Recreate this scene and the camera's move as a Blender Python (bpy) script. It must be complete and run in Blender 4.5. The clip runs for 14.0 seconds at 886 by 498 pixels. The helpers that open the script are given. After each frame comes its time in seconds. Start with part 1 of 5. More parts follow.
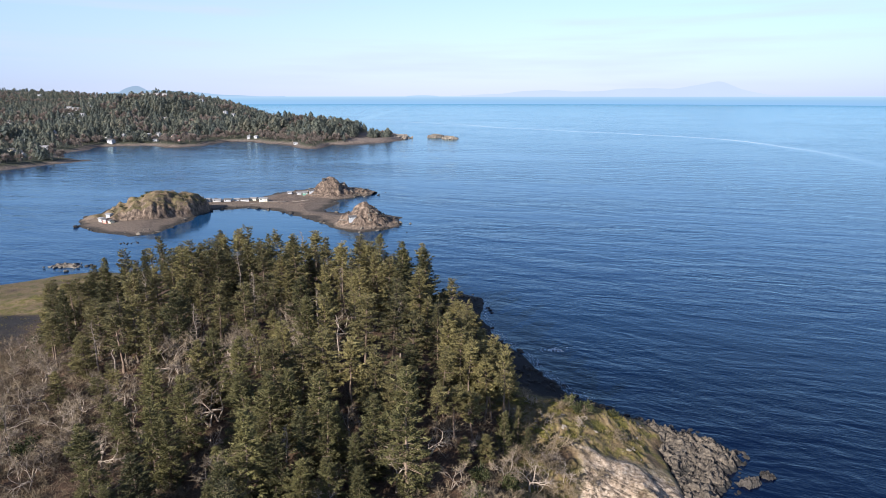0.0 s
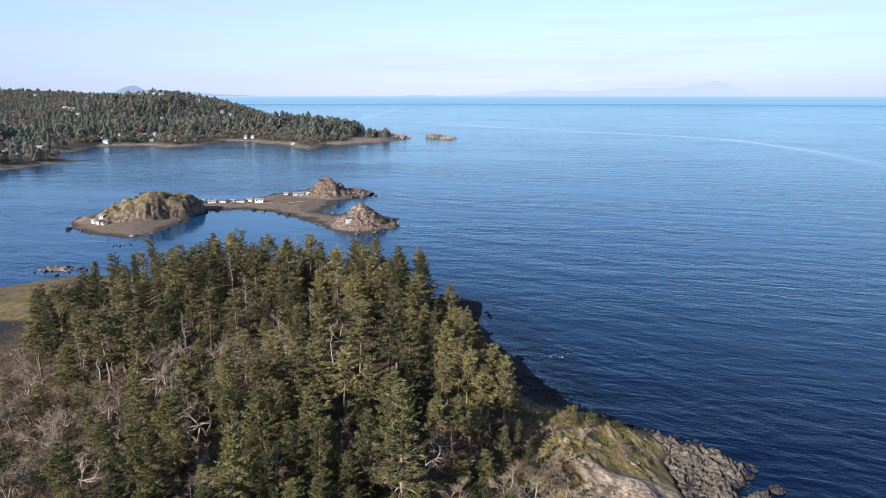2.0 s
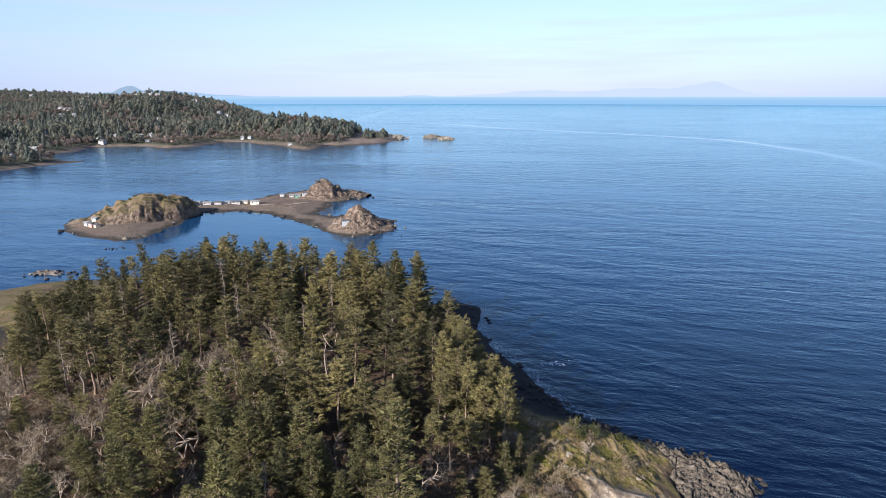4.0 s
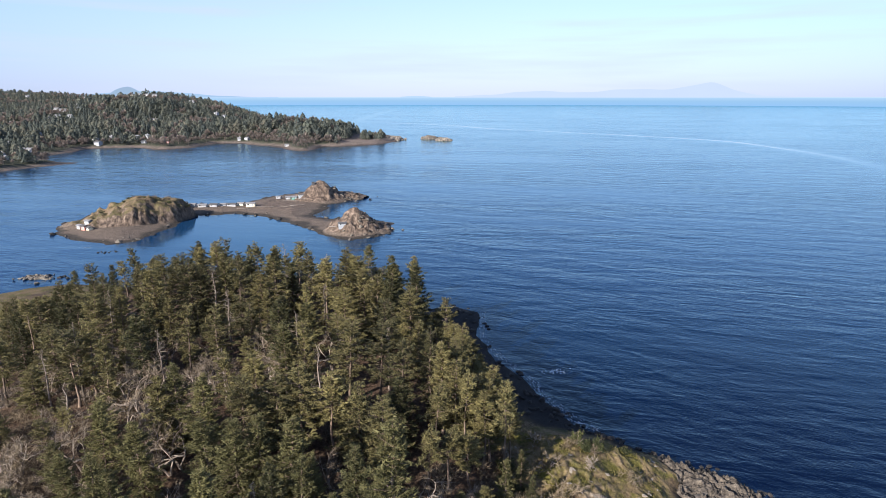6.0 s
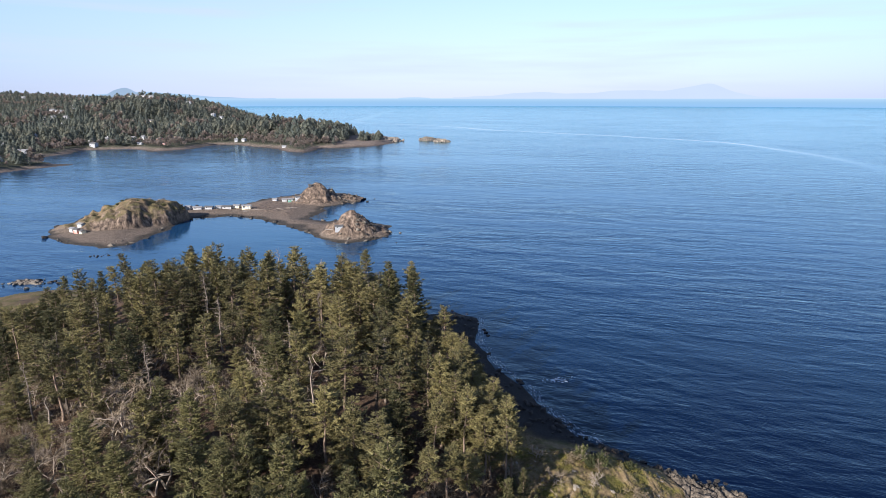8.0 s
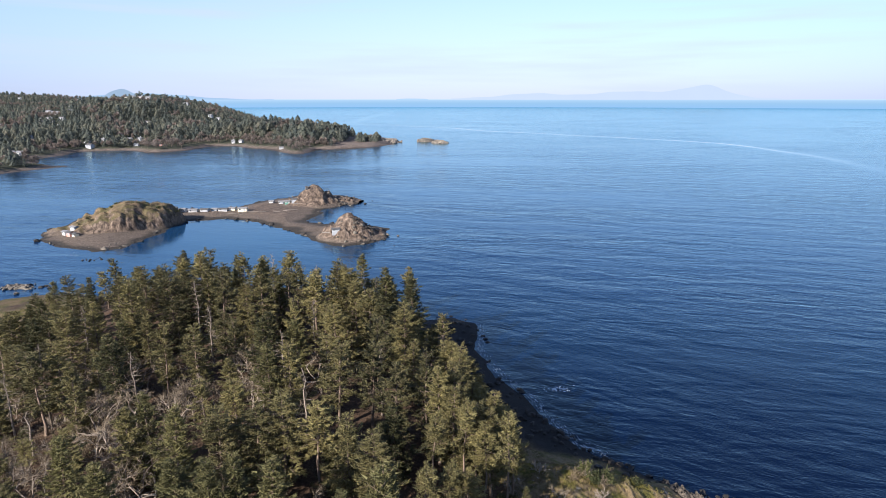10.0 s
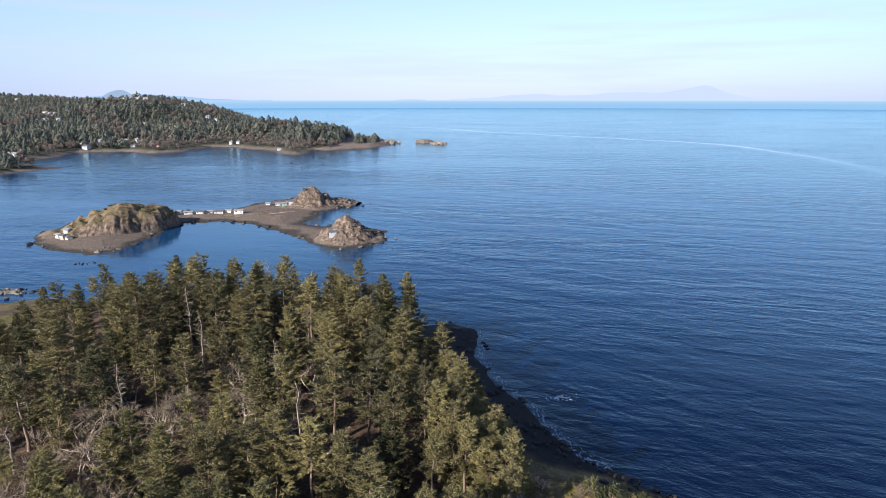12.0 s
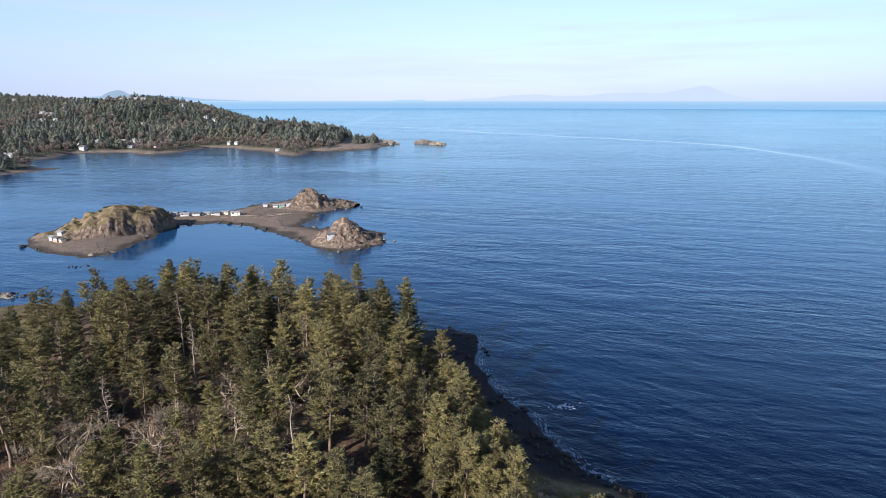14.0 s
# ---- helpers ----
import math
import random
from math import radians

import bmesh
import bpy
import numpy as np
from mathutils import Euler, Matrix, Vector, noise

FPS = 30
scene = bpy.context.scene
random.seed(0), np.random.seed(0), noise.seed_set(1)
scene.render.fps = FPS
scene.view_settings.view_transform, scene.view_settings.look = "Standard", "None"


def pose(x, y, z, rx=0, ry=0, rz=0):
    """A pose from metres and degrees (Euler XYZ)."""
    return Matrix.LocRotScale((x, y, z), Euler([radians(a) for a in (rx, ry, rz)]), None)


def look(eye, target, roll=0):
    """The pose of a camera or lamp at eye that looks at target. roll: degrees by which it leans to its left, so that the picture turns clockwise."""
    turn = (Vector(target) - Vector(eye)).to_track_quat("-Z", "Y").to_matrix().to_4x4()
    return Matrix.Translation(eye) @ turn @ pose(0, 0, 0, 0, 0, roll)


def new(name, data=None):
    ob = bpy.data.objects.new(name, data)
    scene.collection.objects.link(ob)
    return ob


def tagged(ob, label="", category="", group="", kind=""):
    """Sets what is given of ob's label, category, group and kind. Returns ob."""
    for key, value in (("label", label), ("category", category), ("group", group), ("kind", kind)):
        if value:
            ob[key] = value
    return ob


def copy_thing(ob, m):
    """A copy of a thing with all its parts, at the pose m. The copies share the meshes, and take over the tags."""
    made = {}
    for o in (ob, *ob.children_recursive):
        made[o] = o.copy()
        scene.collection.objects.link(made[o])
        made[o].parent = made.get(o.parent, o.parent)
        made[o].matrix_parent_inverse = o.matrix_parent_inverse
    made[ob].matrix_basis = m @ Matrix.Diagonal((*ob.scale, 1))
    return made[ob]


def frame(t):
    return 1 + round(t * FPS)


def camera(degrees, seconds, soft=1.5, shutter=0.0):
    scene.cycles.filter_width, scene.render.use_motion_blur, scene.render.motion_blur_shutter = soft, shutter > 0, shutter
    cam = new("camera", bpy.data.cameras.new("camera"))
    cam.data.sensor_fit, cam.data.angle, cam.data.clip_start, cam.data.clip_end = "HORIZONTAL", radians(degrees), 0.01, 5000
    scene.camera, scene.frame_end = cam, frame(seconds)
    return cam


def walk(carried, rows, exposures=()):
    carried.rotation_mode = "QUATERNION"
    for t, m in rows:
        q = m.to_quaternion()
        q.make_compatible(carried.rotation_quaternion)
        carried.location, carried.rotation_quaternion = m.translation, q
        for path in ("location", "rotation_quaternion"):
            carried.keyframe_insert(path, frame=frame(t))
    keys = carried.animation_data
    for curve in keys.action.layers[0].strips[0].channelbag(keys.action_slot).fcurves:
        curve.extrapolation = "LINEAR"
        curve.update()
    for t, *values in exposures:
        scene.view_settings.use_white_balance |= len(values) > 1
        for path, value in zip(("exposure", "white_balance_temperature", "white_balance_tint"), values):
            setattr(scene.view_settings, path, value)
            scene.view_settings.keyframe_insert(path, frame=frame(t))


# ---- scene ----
cam = camera(74.0, 14.0, soft=0.7)
# seconds, x, y, z, pitch, yaw
ROWS = [
    (0.0, 0.00, 0.00, 60.00, -14.574, 0.000),
    (1.0, 0.06, 1.85, 60.05, -14.601, -0.090),
    (2.0, 0.11, 3.69, 60.10, -14.609, -0.185),
    (3.0, 0.15, 5.53, 60.15, -14.599, -0.283),
    (4.0, 0.18, 7.36, 60.19, -14.576, -0.384),
    (5.0, 0.21, 9.18, 60.23, -14.541, -0.485),
    (6.0, 0.23, 10.99, 60.26, -14.497, -0.586),
    (7.0, 0.25, 12.80, 60.29, -14.448, -0.685),
    (8.0, 0.25, 14.60, 60.32, -14.395, -0.780),
    (9.0, 0.25, 16.39, 60.35, -14.343, -0.871),
    (10.0, 0.25, 18.18, 60.37, -14.293, -0.955),
    (11.0, 0.23, 19.96, 60.38, -14.249, -1.032),
    (12.0, 0.21, 21.73, 60.40, -14.213, -1.100),
    (13.0, 0.18, 23.49, 60.41, -14.188, -1.157),
    (14.0, 0.15, 25.25, 60.42, -14.177, -1.203),
]
walk(cam, [(t, pose(x, y, z, 90 + pitch, 0, yaw)) for t, x, y, z, pitch, yaw in ROWS], [(0.0, 1.22, 5450, 15), (14.0, 1.22, 5450, 15)])

# ---- light ----
SUN_TO = Vector((-0.64, -0.73, 0.51)).normalized()      # low winter sun behind the camera, to its left
SUN_EL = math.asin(SUN_TO.z)
SUN_AZ = math.atan2(SUN_TO.x, SUN_TO.y)


def make_world():
    w = bpy.data.worlds.new("sky")
    scene.world = w
    w.use_nodes = True
    nt = w.node_tree
    nt.nodes.clear()
    sky = nt.nodes.new("ShaderNodeTexSky")
    sky.sky_type = "NISHITA"
    sky.sun_disc = False
    sky.sun_elevation = SUN_EL
    sky.sun_rotation = SUN_AZ
    sky.altitude = 10
    sky.air_density = 0.9
    sky.dust_density = 0.15
    sky.ozone_density = 4.0
    bg = nt.nodes.new("ShaderNodeBackground")
    bg.inputs["Strength"].default_value = 0.071
    out = nt.nodes.new("ShaderNodeOutputWorld")
    # a veil of haze that thickens towards the horizon
    up = nt.nodes.new("ShaderNodeSeparateXYZ")
    nt.links.new(nt.nodes.new("ShaderNodeTexCoord").outputs["Generated"], up.inputs[0])
    low = nt.nodes.new("ShaderNodeMath")
    low.operation, low.use_clamp = "SUBTRACT", True
    low.inputs[0].default_value = 1.0
    nt.links.new(up.outputs["Z"], low.inputs[1])
    veil = nt.nodes.new("ShaderNodeMath")
    veil.operation = "POWER"
    veil.inputs[1].default_value = 4.3
    nt.links.new(low.outputs[0], veil.inputs[0])
    mix = nt.nodes.new("ShaderNodeMix")
    mix.data_type = "RGBA"
    nt.links.new(veil.outputs[0], mix.inputs[0])
    # a broad blue glow over the lower half of the sky
    wide = nt.nodes.new("ShaderNodeMath")
    wide.operation = "POWER"
    wide.inputs[1].default_value = 2.6
    nt.links.new(low.outputs[0], wide.inputs[0])
    glow = nt.nodes.new("ShaderNodeMix")
    glow.data_type, glow.blend_type = "RGBA", "ADD"
    glow.inputs[7].default_value = (1.25, 1.95, 3.1, 1)
    nt.links.new(wide.outputs[0], glow.inputs[0])
    nt.links.new(sky.outputs[0], glow.inputs[6])
    nt.links.new(glow.outputs[2], mix.inputs[6])
    # the haze is brightest ahead and duller to both sides
    across = nt.nodes.new("ShaderNodeMath")
    across.operation = "SUBTRACT"
    across.inputs[1].default_value = 0.08
    nt.links.new(up.outputs["X"], across.inputs[0])
    square = nt.nodes.new("ShaderNodeMath")
    square.operation = "MULTIPLY"
    nt.links.new(across.outputs[0], square.inputs[0])
    nt.links.new(across.outputs[0], square.inputs[1])
    dull = nt.nodes.new("ShaderNodeMix")
    dull.data_type = "RGBA"
    nt.links.new(square.outputs[0], dull.inputs[0])
    dull.inputs[6].default_value = (5.05, 5.05, 5.3, 1)
    dull.inputs[7].default_value = (2.25, 2.75, 3.4, 1)
    nt.links.new(dull.outputs[2], mix.inputs[7])
    # thin streaks of high cloud
    streak = nt.nodes.new("ShaderNodeMapping")
    streak.inputs["Scale"].default_value = (2.2, 2.2, 34.0)
    nt.links.new(up.inputs[0].links[0].from_socket, streak.inputs[0])
    cloud = nt.nodes.new("ShaderNodeTexNoise")
    cloud.inputs["Scale"].default_value = 1.0
    cloud.inputs["Detail"].default_value = 4.0
    nt.links.new(streak.outputs[0], cloud.inputs["Vector"])
    thin = nt.nodes.new("ShaderNodeMapRange")
    for key, v in (("From Min", 0.47), ("From Max", 0.68), ("To Min", 0.0), ("To Max", 0.6)):
        thin.inputs[key].default_value = v
    nt.links.new(cloud.outputs["Fac"], thin.inputs["Value"])
    veiled = nt.nodes.new("ShaderNodeMix")
    veiled.data_type = "RGBA"
    nt.links.new(thin.outputs[0], veiled.inputs[0])
    nt.links.new(mix.outputs[2], veiled.inputs[6])
    veiled.inputs[7].default_value = (4.6, 4.75, 5.1, 1)
    nt.links.new(veiled.outputs[2], bg.inputs[0])
    nt.links.new(bg.outputs[0], out.inputs[0])


make_world()
sun_data = bpy.data.lights.new("sun", "SUN")
sun_data.energy, sun_data.angle, sun_data.color = 5.3, radians(0.6), (1.0, 0.87, 0.68)
sun = new("sun", sun_data)
sun.matrix_world = look((0, 0, 200), Vector((0, 0, 200)) - SUN_TO)


# ---- materials ----
class Nodes:
    """A small writer of node materials."""

    def __init__(self, name):
        self.mat = bpy.data.materials.new(name)
        self.mat.use_nodes = True
        self.nt = self.mat.node_tree
        self.nt.nodes.clear()
        self.out = self.nt.nodes.new("ShaderNodeOutputMaterial")
        self.geo = None

    def node(self, kind, **inputs):
        n = self.nt.nodes.new(kind)
        for k, v in inputs.items():
            self.put(n.inputs[k.replace("_", " ")], v)
        return n

    def put(self, socket, v):
        if isinstance(v, bpy.types.NodeSocket):
            self.nt.links.new(v, socket)
        else:
            socket.default_value = v

    def place(self):
        if self.geo is None:
            self.geo = self.nt.nodes.new("ShaderNodeNewGeometry")
        return self.geo.outputs["Position"]

    def stretched(self, vector, scale, turn=0.0):
        n = self.nt.nodes.new("ShaderNodeMapping")
        self.put(n.inputs["Vector"], vector)
        n.vector_type = "TEXTURE"
        n.inputs["Scale"].default_value = tuple(1.0 / v for v in scale)
        n.inputs["Rotation"].default_value = (0, 0, -turn)
        return n.outputs[0]

    def noise(self, vector, scale, detail=4.0, rough=0.6, distort=0.0):
        n = self.node("ShaderNodeTexNoise", Scale=scale, Detail=detail, Roughness=rough, Distortion=distort)
        self.put(n.inputs["Vector"], vector)
        return n.outputs["Fac"]

    def ramp(self, fac, *stops):
        n = self.nt.nodes.new("ShaderNodeValToRGB")
        self.put(n.inputs["Fac"], fac)
        e = n.color_ramp.elements
        while len(e) < len(stops):
            e.new(0.5)
        for s, (p, col) in zip(e, stops):
            s.position = p
            s.color = (col, col, col, 1) if isinstance(col, (int, float)) else (*col, 1)
        return n.outputs["Color"]

    def mix(self, fac, a, b, how="MIX"):
        n = self.nt.nodes.new("ShaderNodeMix")
        n.data_type = "RGBA"
        n.blend_type = how
        for sock, v in ((n.inputs[0], fac), (n.inputs[6], a), (n.inputs[7], b)):
            if isinstance(v, tuple):
                v = (*v, 1) if len(v) == 3 else v
            self.put(sock, v)
        return n.outputs[2]

    def math(self, op, a, b=0.0, c=0.0, clamp=False):
        n = self.nt.nodes.new("ShaderNodeMath")
        n.operation = op
        n.use_clamp = clamp
        for s, v in zip(n.inputs, (a, b, c)):
            self.put(s, v)
        return n.outputs[0]

    def attr(self, name):
        n = self.nt.nodes.new("ShaderNodeAttribute")
        n.attribute_name = name
        return n.outputs["Fac"]

    def random(self):
        return self.nt.nodes.new("ShaderNodeObjectInfo").outputs["Random"]

    def island(self):
        if self.geo is None:
            self.place()
        return self.geo.outputs["Random Per Island"]

    def bump(self, height, strength, distance, normal=None):
        n = self.node("ShaderNodeBump", Strength=strength, Distance=distance, Height=height)
        if normal is not None:
            self.put(n.inputs["Normal"], normal)
        return n.outputs[0]

    def finish(self, color, roughness=0.9, normal=None, specular=0.3, metallic=0.0, **more):
        b = self.nt.nodes.new("ShaderNodeBsdfPrincipled")
        if isinstance(color, tuple):
            color = (*color, 1)
        self.put(b.inputs["Base Color"], color)
        self.put(b.inputs["Roughness"], roughness)
        self.put(b.inputs["Specular IOR Level"], specular)
        self.put(b.inputs["Metallic"], metallic)
        if normal is not None:
            self.put(b.inputs["Normal"], normal)
        for k, v in more.items():
            self.put(b.inputs[k.replace("_", " ")], v)
        self.nt.links.new(b.outputs[0], self.out.inputs[0])
        return self.mat


def water_material():
    m = Nodes("sea_water")
    p = m.place()
    swell = m.noise(m.stretched(p, (0.066, 0.155, 0.1), radians(17)), 1.0, 2.0, 0.5, 0.6)
    chop = m.noise(m.stretched(p, (0.24, 0.50, 0.3), radians(20)), 1.0, 3.0, 0.65, 0.4)
    roll = m.noise(m.stretched(p, (0.026, 0.075, 0.05), radians(14)), 1.0, 2.0, 0.5, 0.4)
    # swell that bends round to run along the wooded shore
    bent = m.noise(m.stretched(p, (0.05, 0.24, 0.1), radians(50)), 1.0, 2.0, 0.5, 0.5)
    away = m.node("ShaderNodeVectorMath")
    away.operation = "DISTANCE"
    m.put(away.inputs[0], p)
    away.inputs[1].default_value = (24, 138, 0)
    shore = m.ramp(m.math("DIVIDE", away.outputs["Value"], 100.0), (0.2, 1.0), (0.75, 0.0))
    ripple = m.noise(m.stretched(p, (1.1, 1.7, 1.0), radians(12)), 1.0, 4.0, 0.65)
    gusts = m.ramp(m.noise(m.stretched(p, (0.004, 0.014, 0.01), radians(10)), 1.0, 3.0, 0.55), (0.36, 0.35), (0.62, 1.0))
    # the slick, a smooth curved lane far out
    sep = m.node("ShaderNodeSeparateXYZ", Vector=p)
    y = sep.outputs["Y"]
    # where the lane runs: x against y, from 533 m to 1590 m out
    bend = m.ramp(m.math("DIVIDE", m.math("SUBTRACT", y, 500.0), 1100.0), (0.03, 0.951), (0.11, 0.974), (0.19, 0.979), (0.323, 0.960), (0.403, 0.871), (0.471, 0.778), (0.604, 0.594), (0.78, 0.418), (0.991, 0.138))
    bend.node.color_ramp.interpolation = "CARDINAL"
    curve = m.math("SUBTRACT", m.math("MULTIPLY", bend, 750.0), 318.0)
    off = m.math("ABSOLUTE", m.math("SUBTRACT", sep.outputs["X"], curve))
    wob = m.math("MULTIPLY", m.noise(p, 0.012, 3.0), 24.0)
    lane = m.math("SUBTRACT", 1.0, m.math("DIVIDE", m.math("ADD", off, wob), 40.0), clamp=True)
    calm = m.math("SUBTRACT", 1.0, m.math("MULTIPLY", lane, 1.2), clamp=True)
    bay = m.node("ShaderNodeMapRange")
    m.put(bay.inputs["Value"], sep.outputs["X"])
    for key, v in (("From Min", -170.0), ("From Max", 0.0), ("To Min", 0.62), ("To Max", 0.60)):
        bay.inputs[key].default_value = v
    calm = m.math("MULTIPLY", calm, bay.outputs[0])
    # the calm lagoon round the islets; shallow bottom and mirrored sky share one tint
    lagoon = m.node("ShaderNodeVectorMath")
    lagoon.operation = "DISTANCE"
    m.put(lagoon.inputs[0], p)
    lagoon.inputs[1].default_value = (-95, 285, 0)
    near = m.ramp(m.math("DIVIDE", m.math("ADD", lagoon.outputs["Value"], m.math("MULTIPLY", m.noise(p, 0.03, 3.0), 40.0)), 130.0), (0.25, 1.0), (0.95, 0.0))
    calm = m.math("MULTIPLY", calm, m.math("SUBTRACT", 1.0, m.math("MULTIPLY", near, 0.88)))
    # smooth patches where currents meet
    race = m.node("ShaderNodeVectorMath")
    race.operation = "DISTANCE"
    m.put(race.inputs[0], p)
    race.inputs[1].default_value = (-62, 600, 0)
    swirl = m.math("MULTIPLY", m.ramp(m.math("DIVIDE", race.outputs["Value"], 260.0), (0.25, 1.0), (0.95, 0.0)), 0.09)
    patch = m.ramp(m.math("ADD", m.noise(m.stretched(p, (0.016, 0.022, 0.02), radians(-35)), 1.0, 4.0, 0.6, 1.6), swirl), (0.57, 1.0), (0.76, 0.30))
    calm = m.math("MULTIPLY", calm, patch)
    h = m.math("ADD", m.math("ADD", m.math("ADD", m.math("MULTIPLY", swell, 0.85), m.math("MULTIPLY", roll, 1.25)), m.math("MULTIPLY", m.math("MULTIPLY", bent, shore), 0.35)), m.math("ADD", m.math("MULTIPLY", chop, 0.40), m.math("MULTIPLY", ripple, 0.08)))
    n = m.bump(h, m.math("MULTIPLY", m.math("MULTIPLY", gusts, 1.0), calm), 1.0)
    # the low sky's reflection is put into this pale lagoon tint as well
    tint = m.mix(near, (0.0001, 0.0018, 0.0125), (0.028, 0.085, 0.145))
    # body colour made brighter and bluer towards the left, x -60 to -190
    leftward = m.node("ShaderNodeMapRange")
    m.put(leftward.inputs["Value"], sep.outputs["X"])
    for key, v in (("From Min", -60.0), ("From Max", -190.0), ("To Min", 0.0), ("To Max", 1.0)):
        leftward.inputs[key].default_value = v
    tint = m.mix(leftward.outputs[0], tint, (0.0008, 0.009, 0.040))
    # mid-water brightness put into the body colour, growing from 105 m out
    outward = m.node("ShaderNodeMapRange")
    m.put(outward.inputs["Value"], y)
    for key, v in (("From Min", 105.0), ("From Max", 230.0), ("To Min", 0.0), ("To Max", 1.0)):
        outward.inputs[key].default_value = v
    tint = m.mix(outward.outputs[0], tint, m.mix(0.5, tint, (0.0020, 0.020, 0.070)))
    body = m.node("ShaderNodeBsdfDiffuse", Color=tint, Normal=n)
    gloss = m.node("ShaderNodeBsdfGlossy", Color=(0.75, 0.96, 1.0, 1), Roughness=0.10, Normal=n)
    fresnel = m.node("ShaderNodeFresnel", IOR=1.36, Normal=n)
    mx = m.nt.nodes.new("ShaderNodeMixShader")
    for sock, v in zip(mx.inputs, (fresnel.outputs[0], body.outputs[0], gloss.outputs[0])):
        m.put(sock, v)
    # the thin line of froth that drifts along the slick
    froth = m.math("SUBTRACT", 1.0, m.math("DIVIDE", m.math("ADD", off, m.math("MULTIPLY", m.noise(p, 0.05, 4.0), 8.0)), 11.0), clamp=True)
    fade = m.node("ShaderNodeMapRange")
    m.put(fade.inputs["Value"], y)
    for key, v in (("From Min", 560.0), ("From Max", 860.0), ("To Min", 0.05), ("To Max", 0.6)):
        fade.inputs[key].default_value = v
    ends = m.ramp(m.math("DIVIDE", y, 2000.0), (0.70, 1.0), (0.79, 0.0))
    pale = m.node("ShaderNodeBsdfDiffuse", Color=(0.55, 0.60, 0.62, 1))
    over = m.nt.nodes.new("ShaderNodeMixShader")
    for sock, v in zip(over.inputs, (m.math("MULTIPLY", m.math("MULTIPLY", froth, fade.outputs[0]), ends), mx.outputs[0], pale.outputs[0])):
        m.put(sock, v)
    m.put(m.out.inputs[0], over.outputs[0])
    return m.mat


def ground_material():
    m = Nodes("headland_ground")
    p = m.place()
    fine = m.noise(p, 2.2, 6.0, 0.7)
    mid = m.noise(p, 0.35, 5.0, 0.6)
    litter = m.ramp(fine, (0.3, (0.030, 0.019, 0.012)), (0.55, (0.080, 0.050, 0.029)), (0.8, (0.165, 0.108, 0.062)))
    grass = m.mix(m.ramp(mid, (0.40, 0.0), (0.56, 1.0)), m.ramp(fine, (0.3, (0.036, 0.038, 0.007)), (0.7, (0.158, 0.132, 0.027))),
                  m.ramp(fine, (0.3, (0.11, 0.075, 0.035)), (0.7, (0.22, 0.16, 0.08))))
    strata = m.noise(m.stretched(p, (0.5, 1.9, 2.2), 0.65), 1.0, 6.0, 0.72, 0.8)
    lines = m.ramp(strata, (0.40, 0.30), (0.50, 1.0))
    rock = m.mix(1.0, m.ramp(m.noise(p, 1.4, 7.0, 0.7), (0.28, (0.11, 0.078, 0.05)), (0.5, (0.27, 0.205, 0.14)), (0.74, (0.54, 0.45, 0.34))), lines, "MULTIPLY")
    # dark pebbles; the wood's shade on the beach is also in this colour
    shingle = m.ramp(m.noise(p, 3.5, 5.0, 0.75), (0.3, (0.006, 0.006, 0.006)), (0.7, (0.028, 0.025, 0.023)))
    col = m.mix(m.attr("grass"), litter, grass)
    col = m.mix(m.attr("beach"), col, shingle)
    col = m.mix(m.attr("rock"), col, rock)
    n = m.bump(m.math("ADD", fine, m.math("MULTIPLY", m.math("MULTIPLY", lines, m.attr("rock")), 0.7)), 0.7, 0.35)
    return m.finish(col, 0.92, n, 0.2)


def islet_material():
    m = Nodes("islet_ground")
    p = m.place()
    fine = m.noise(p, 1.1, 6.0, 0.7)
    mid = m.noise(p, 0.16, 4.0, 0.6)
    grass = m.mix(m.ramp(mid, (0.42, 0.0), (0.6, 1.0)), m.ramp(fine, (0.3, (0.050, 0.044, 0.018)), (0.7, (0.118, 0.096, 0.042))),
                  m.ramp(fine, (0.3, (0.095, 0.066, 0.037)), (0.7, (0.235, 0.165, 0.095))))
    rock = m.ramp(m.noise(m.stretched(p, (0.75, 0.75, 0.28)), 1.0, 6.0, 0.7), (0.36, (0.020, 0.015, 0.012)), (0.5, (0.100, 0.072, 0.051)), (0.70, (0.275, 0.205, 0.150)))
    shingle = m.ramp(m.noise(p, 1.6, 6.0, 0.75), (0.34, (0.034, 0.027, 0.021)), (0.5, (0.104, 0.079, 0.058)), (0.68, (0.21, 0.164, 0.122)))
    wet = m.ramp(m.noise(p, 1.2, 4.0, 0.7), (0.35, (0.014, 0.012, 0.010)), (0.65, (0.06, 0.05, 0.038)))
    col = m.mix(m.attr("beach"), grass, shingle)
    col = m.mix(m.attr("rock"), col, rock)
    col = m.mix(m.attr("wet"), col, wet)
    n = m.bump(fine, 0.8, 0.6)
    return m.finish(col, 0.92, n, 0.2)


def mainland_material():
    m = Nodes("mainland_ground")
    p = m.place()
    fine = m.noise(p, 0.25, 6.0, 0.7)
    soil = m.ramp(fine, (0.3, (0.022, 0.028, 0.016)), (0.7, (0.065, 0.062, 0.038)))
    shore = m.ramp(m.noise(p, 0.5, 5.0, 0.7), (0.3, (0.06, 0.048, 0.04)), (0.7, (0.21, 0.165, 0.13)))
    wet = m.ramp(fine, (0.3, (0.03, 0.025, 0.02)), (0.7, (0.09, 0.07, 0.055)))
    col = m.mix(m.attr("beach"), soil, shore)
    col = m.mix(m.attr("wet"), col, wet)
    return m.finish(col, 0.95, m.bump(fine, 0.6, 1.5), 0.15)


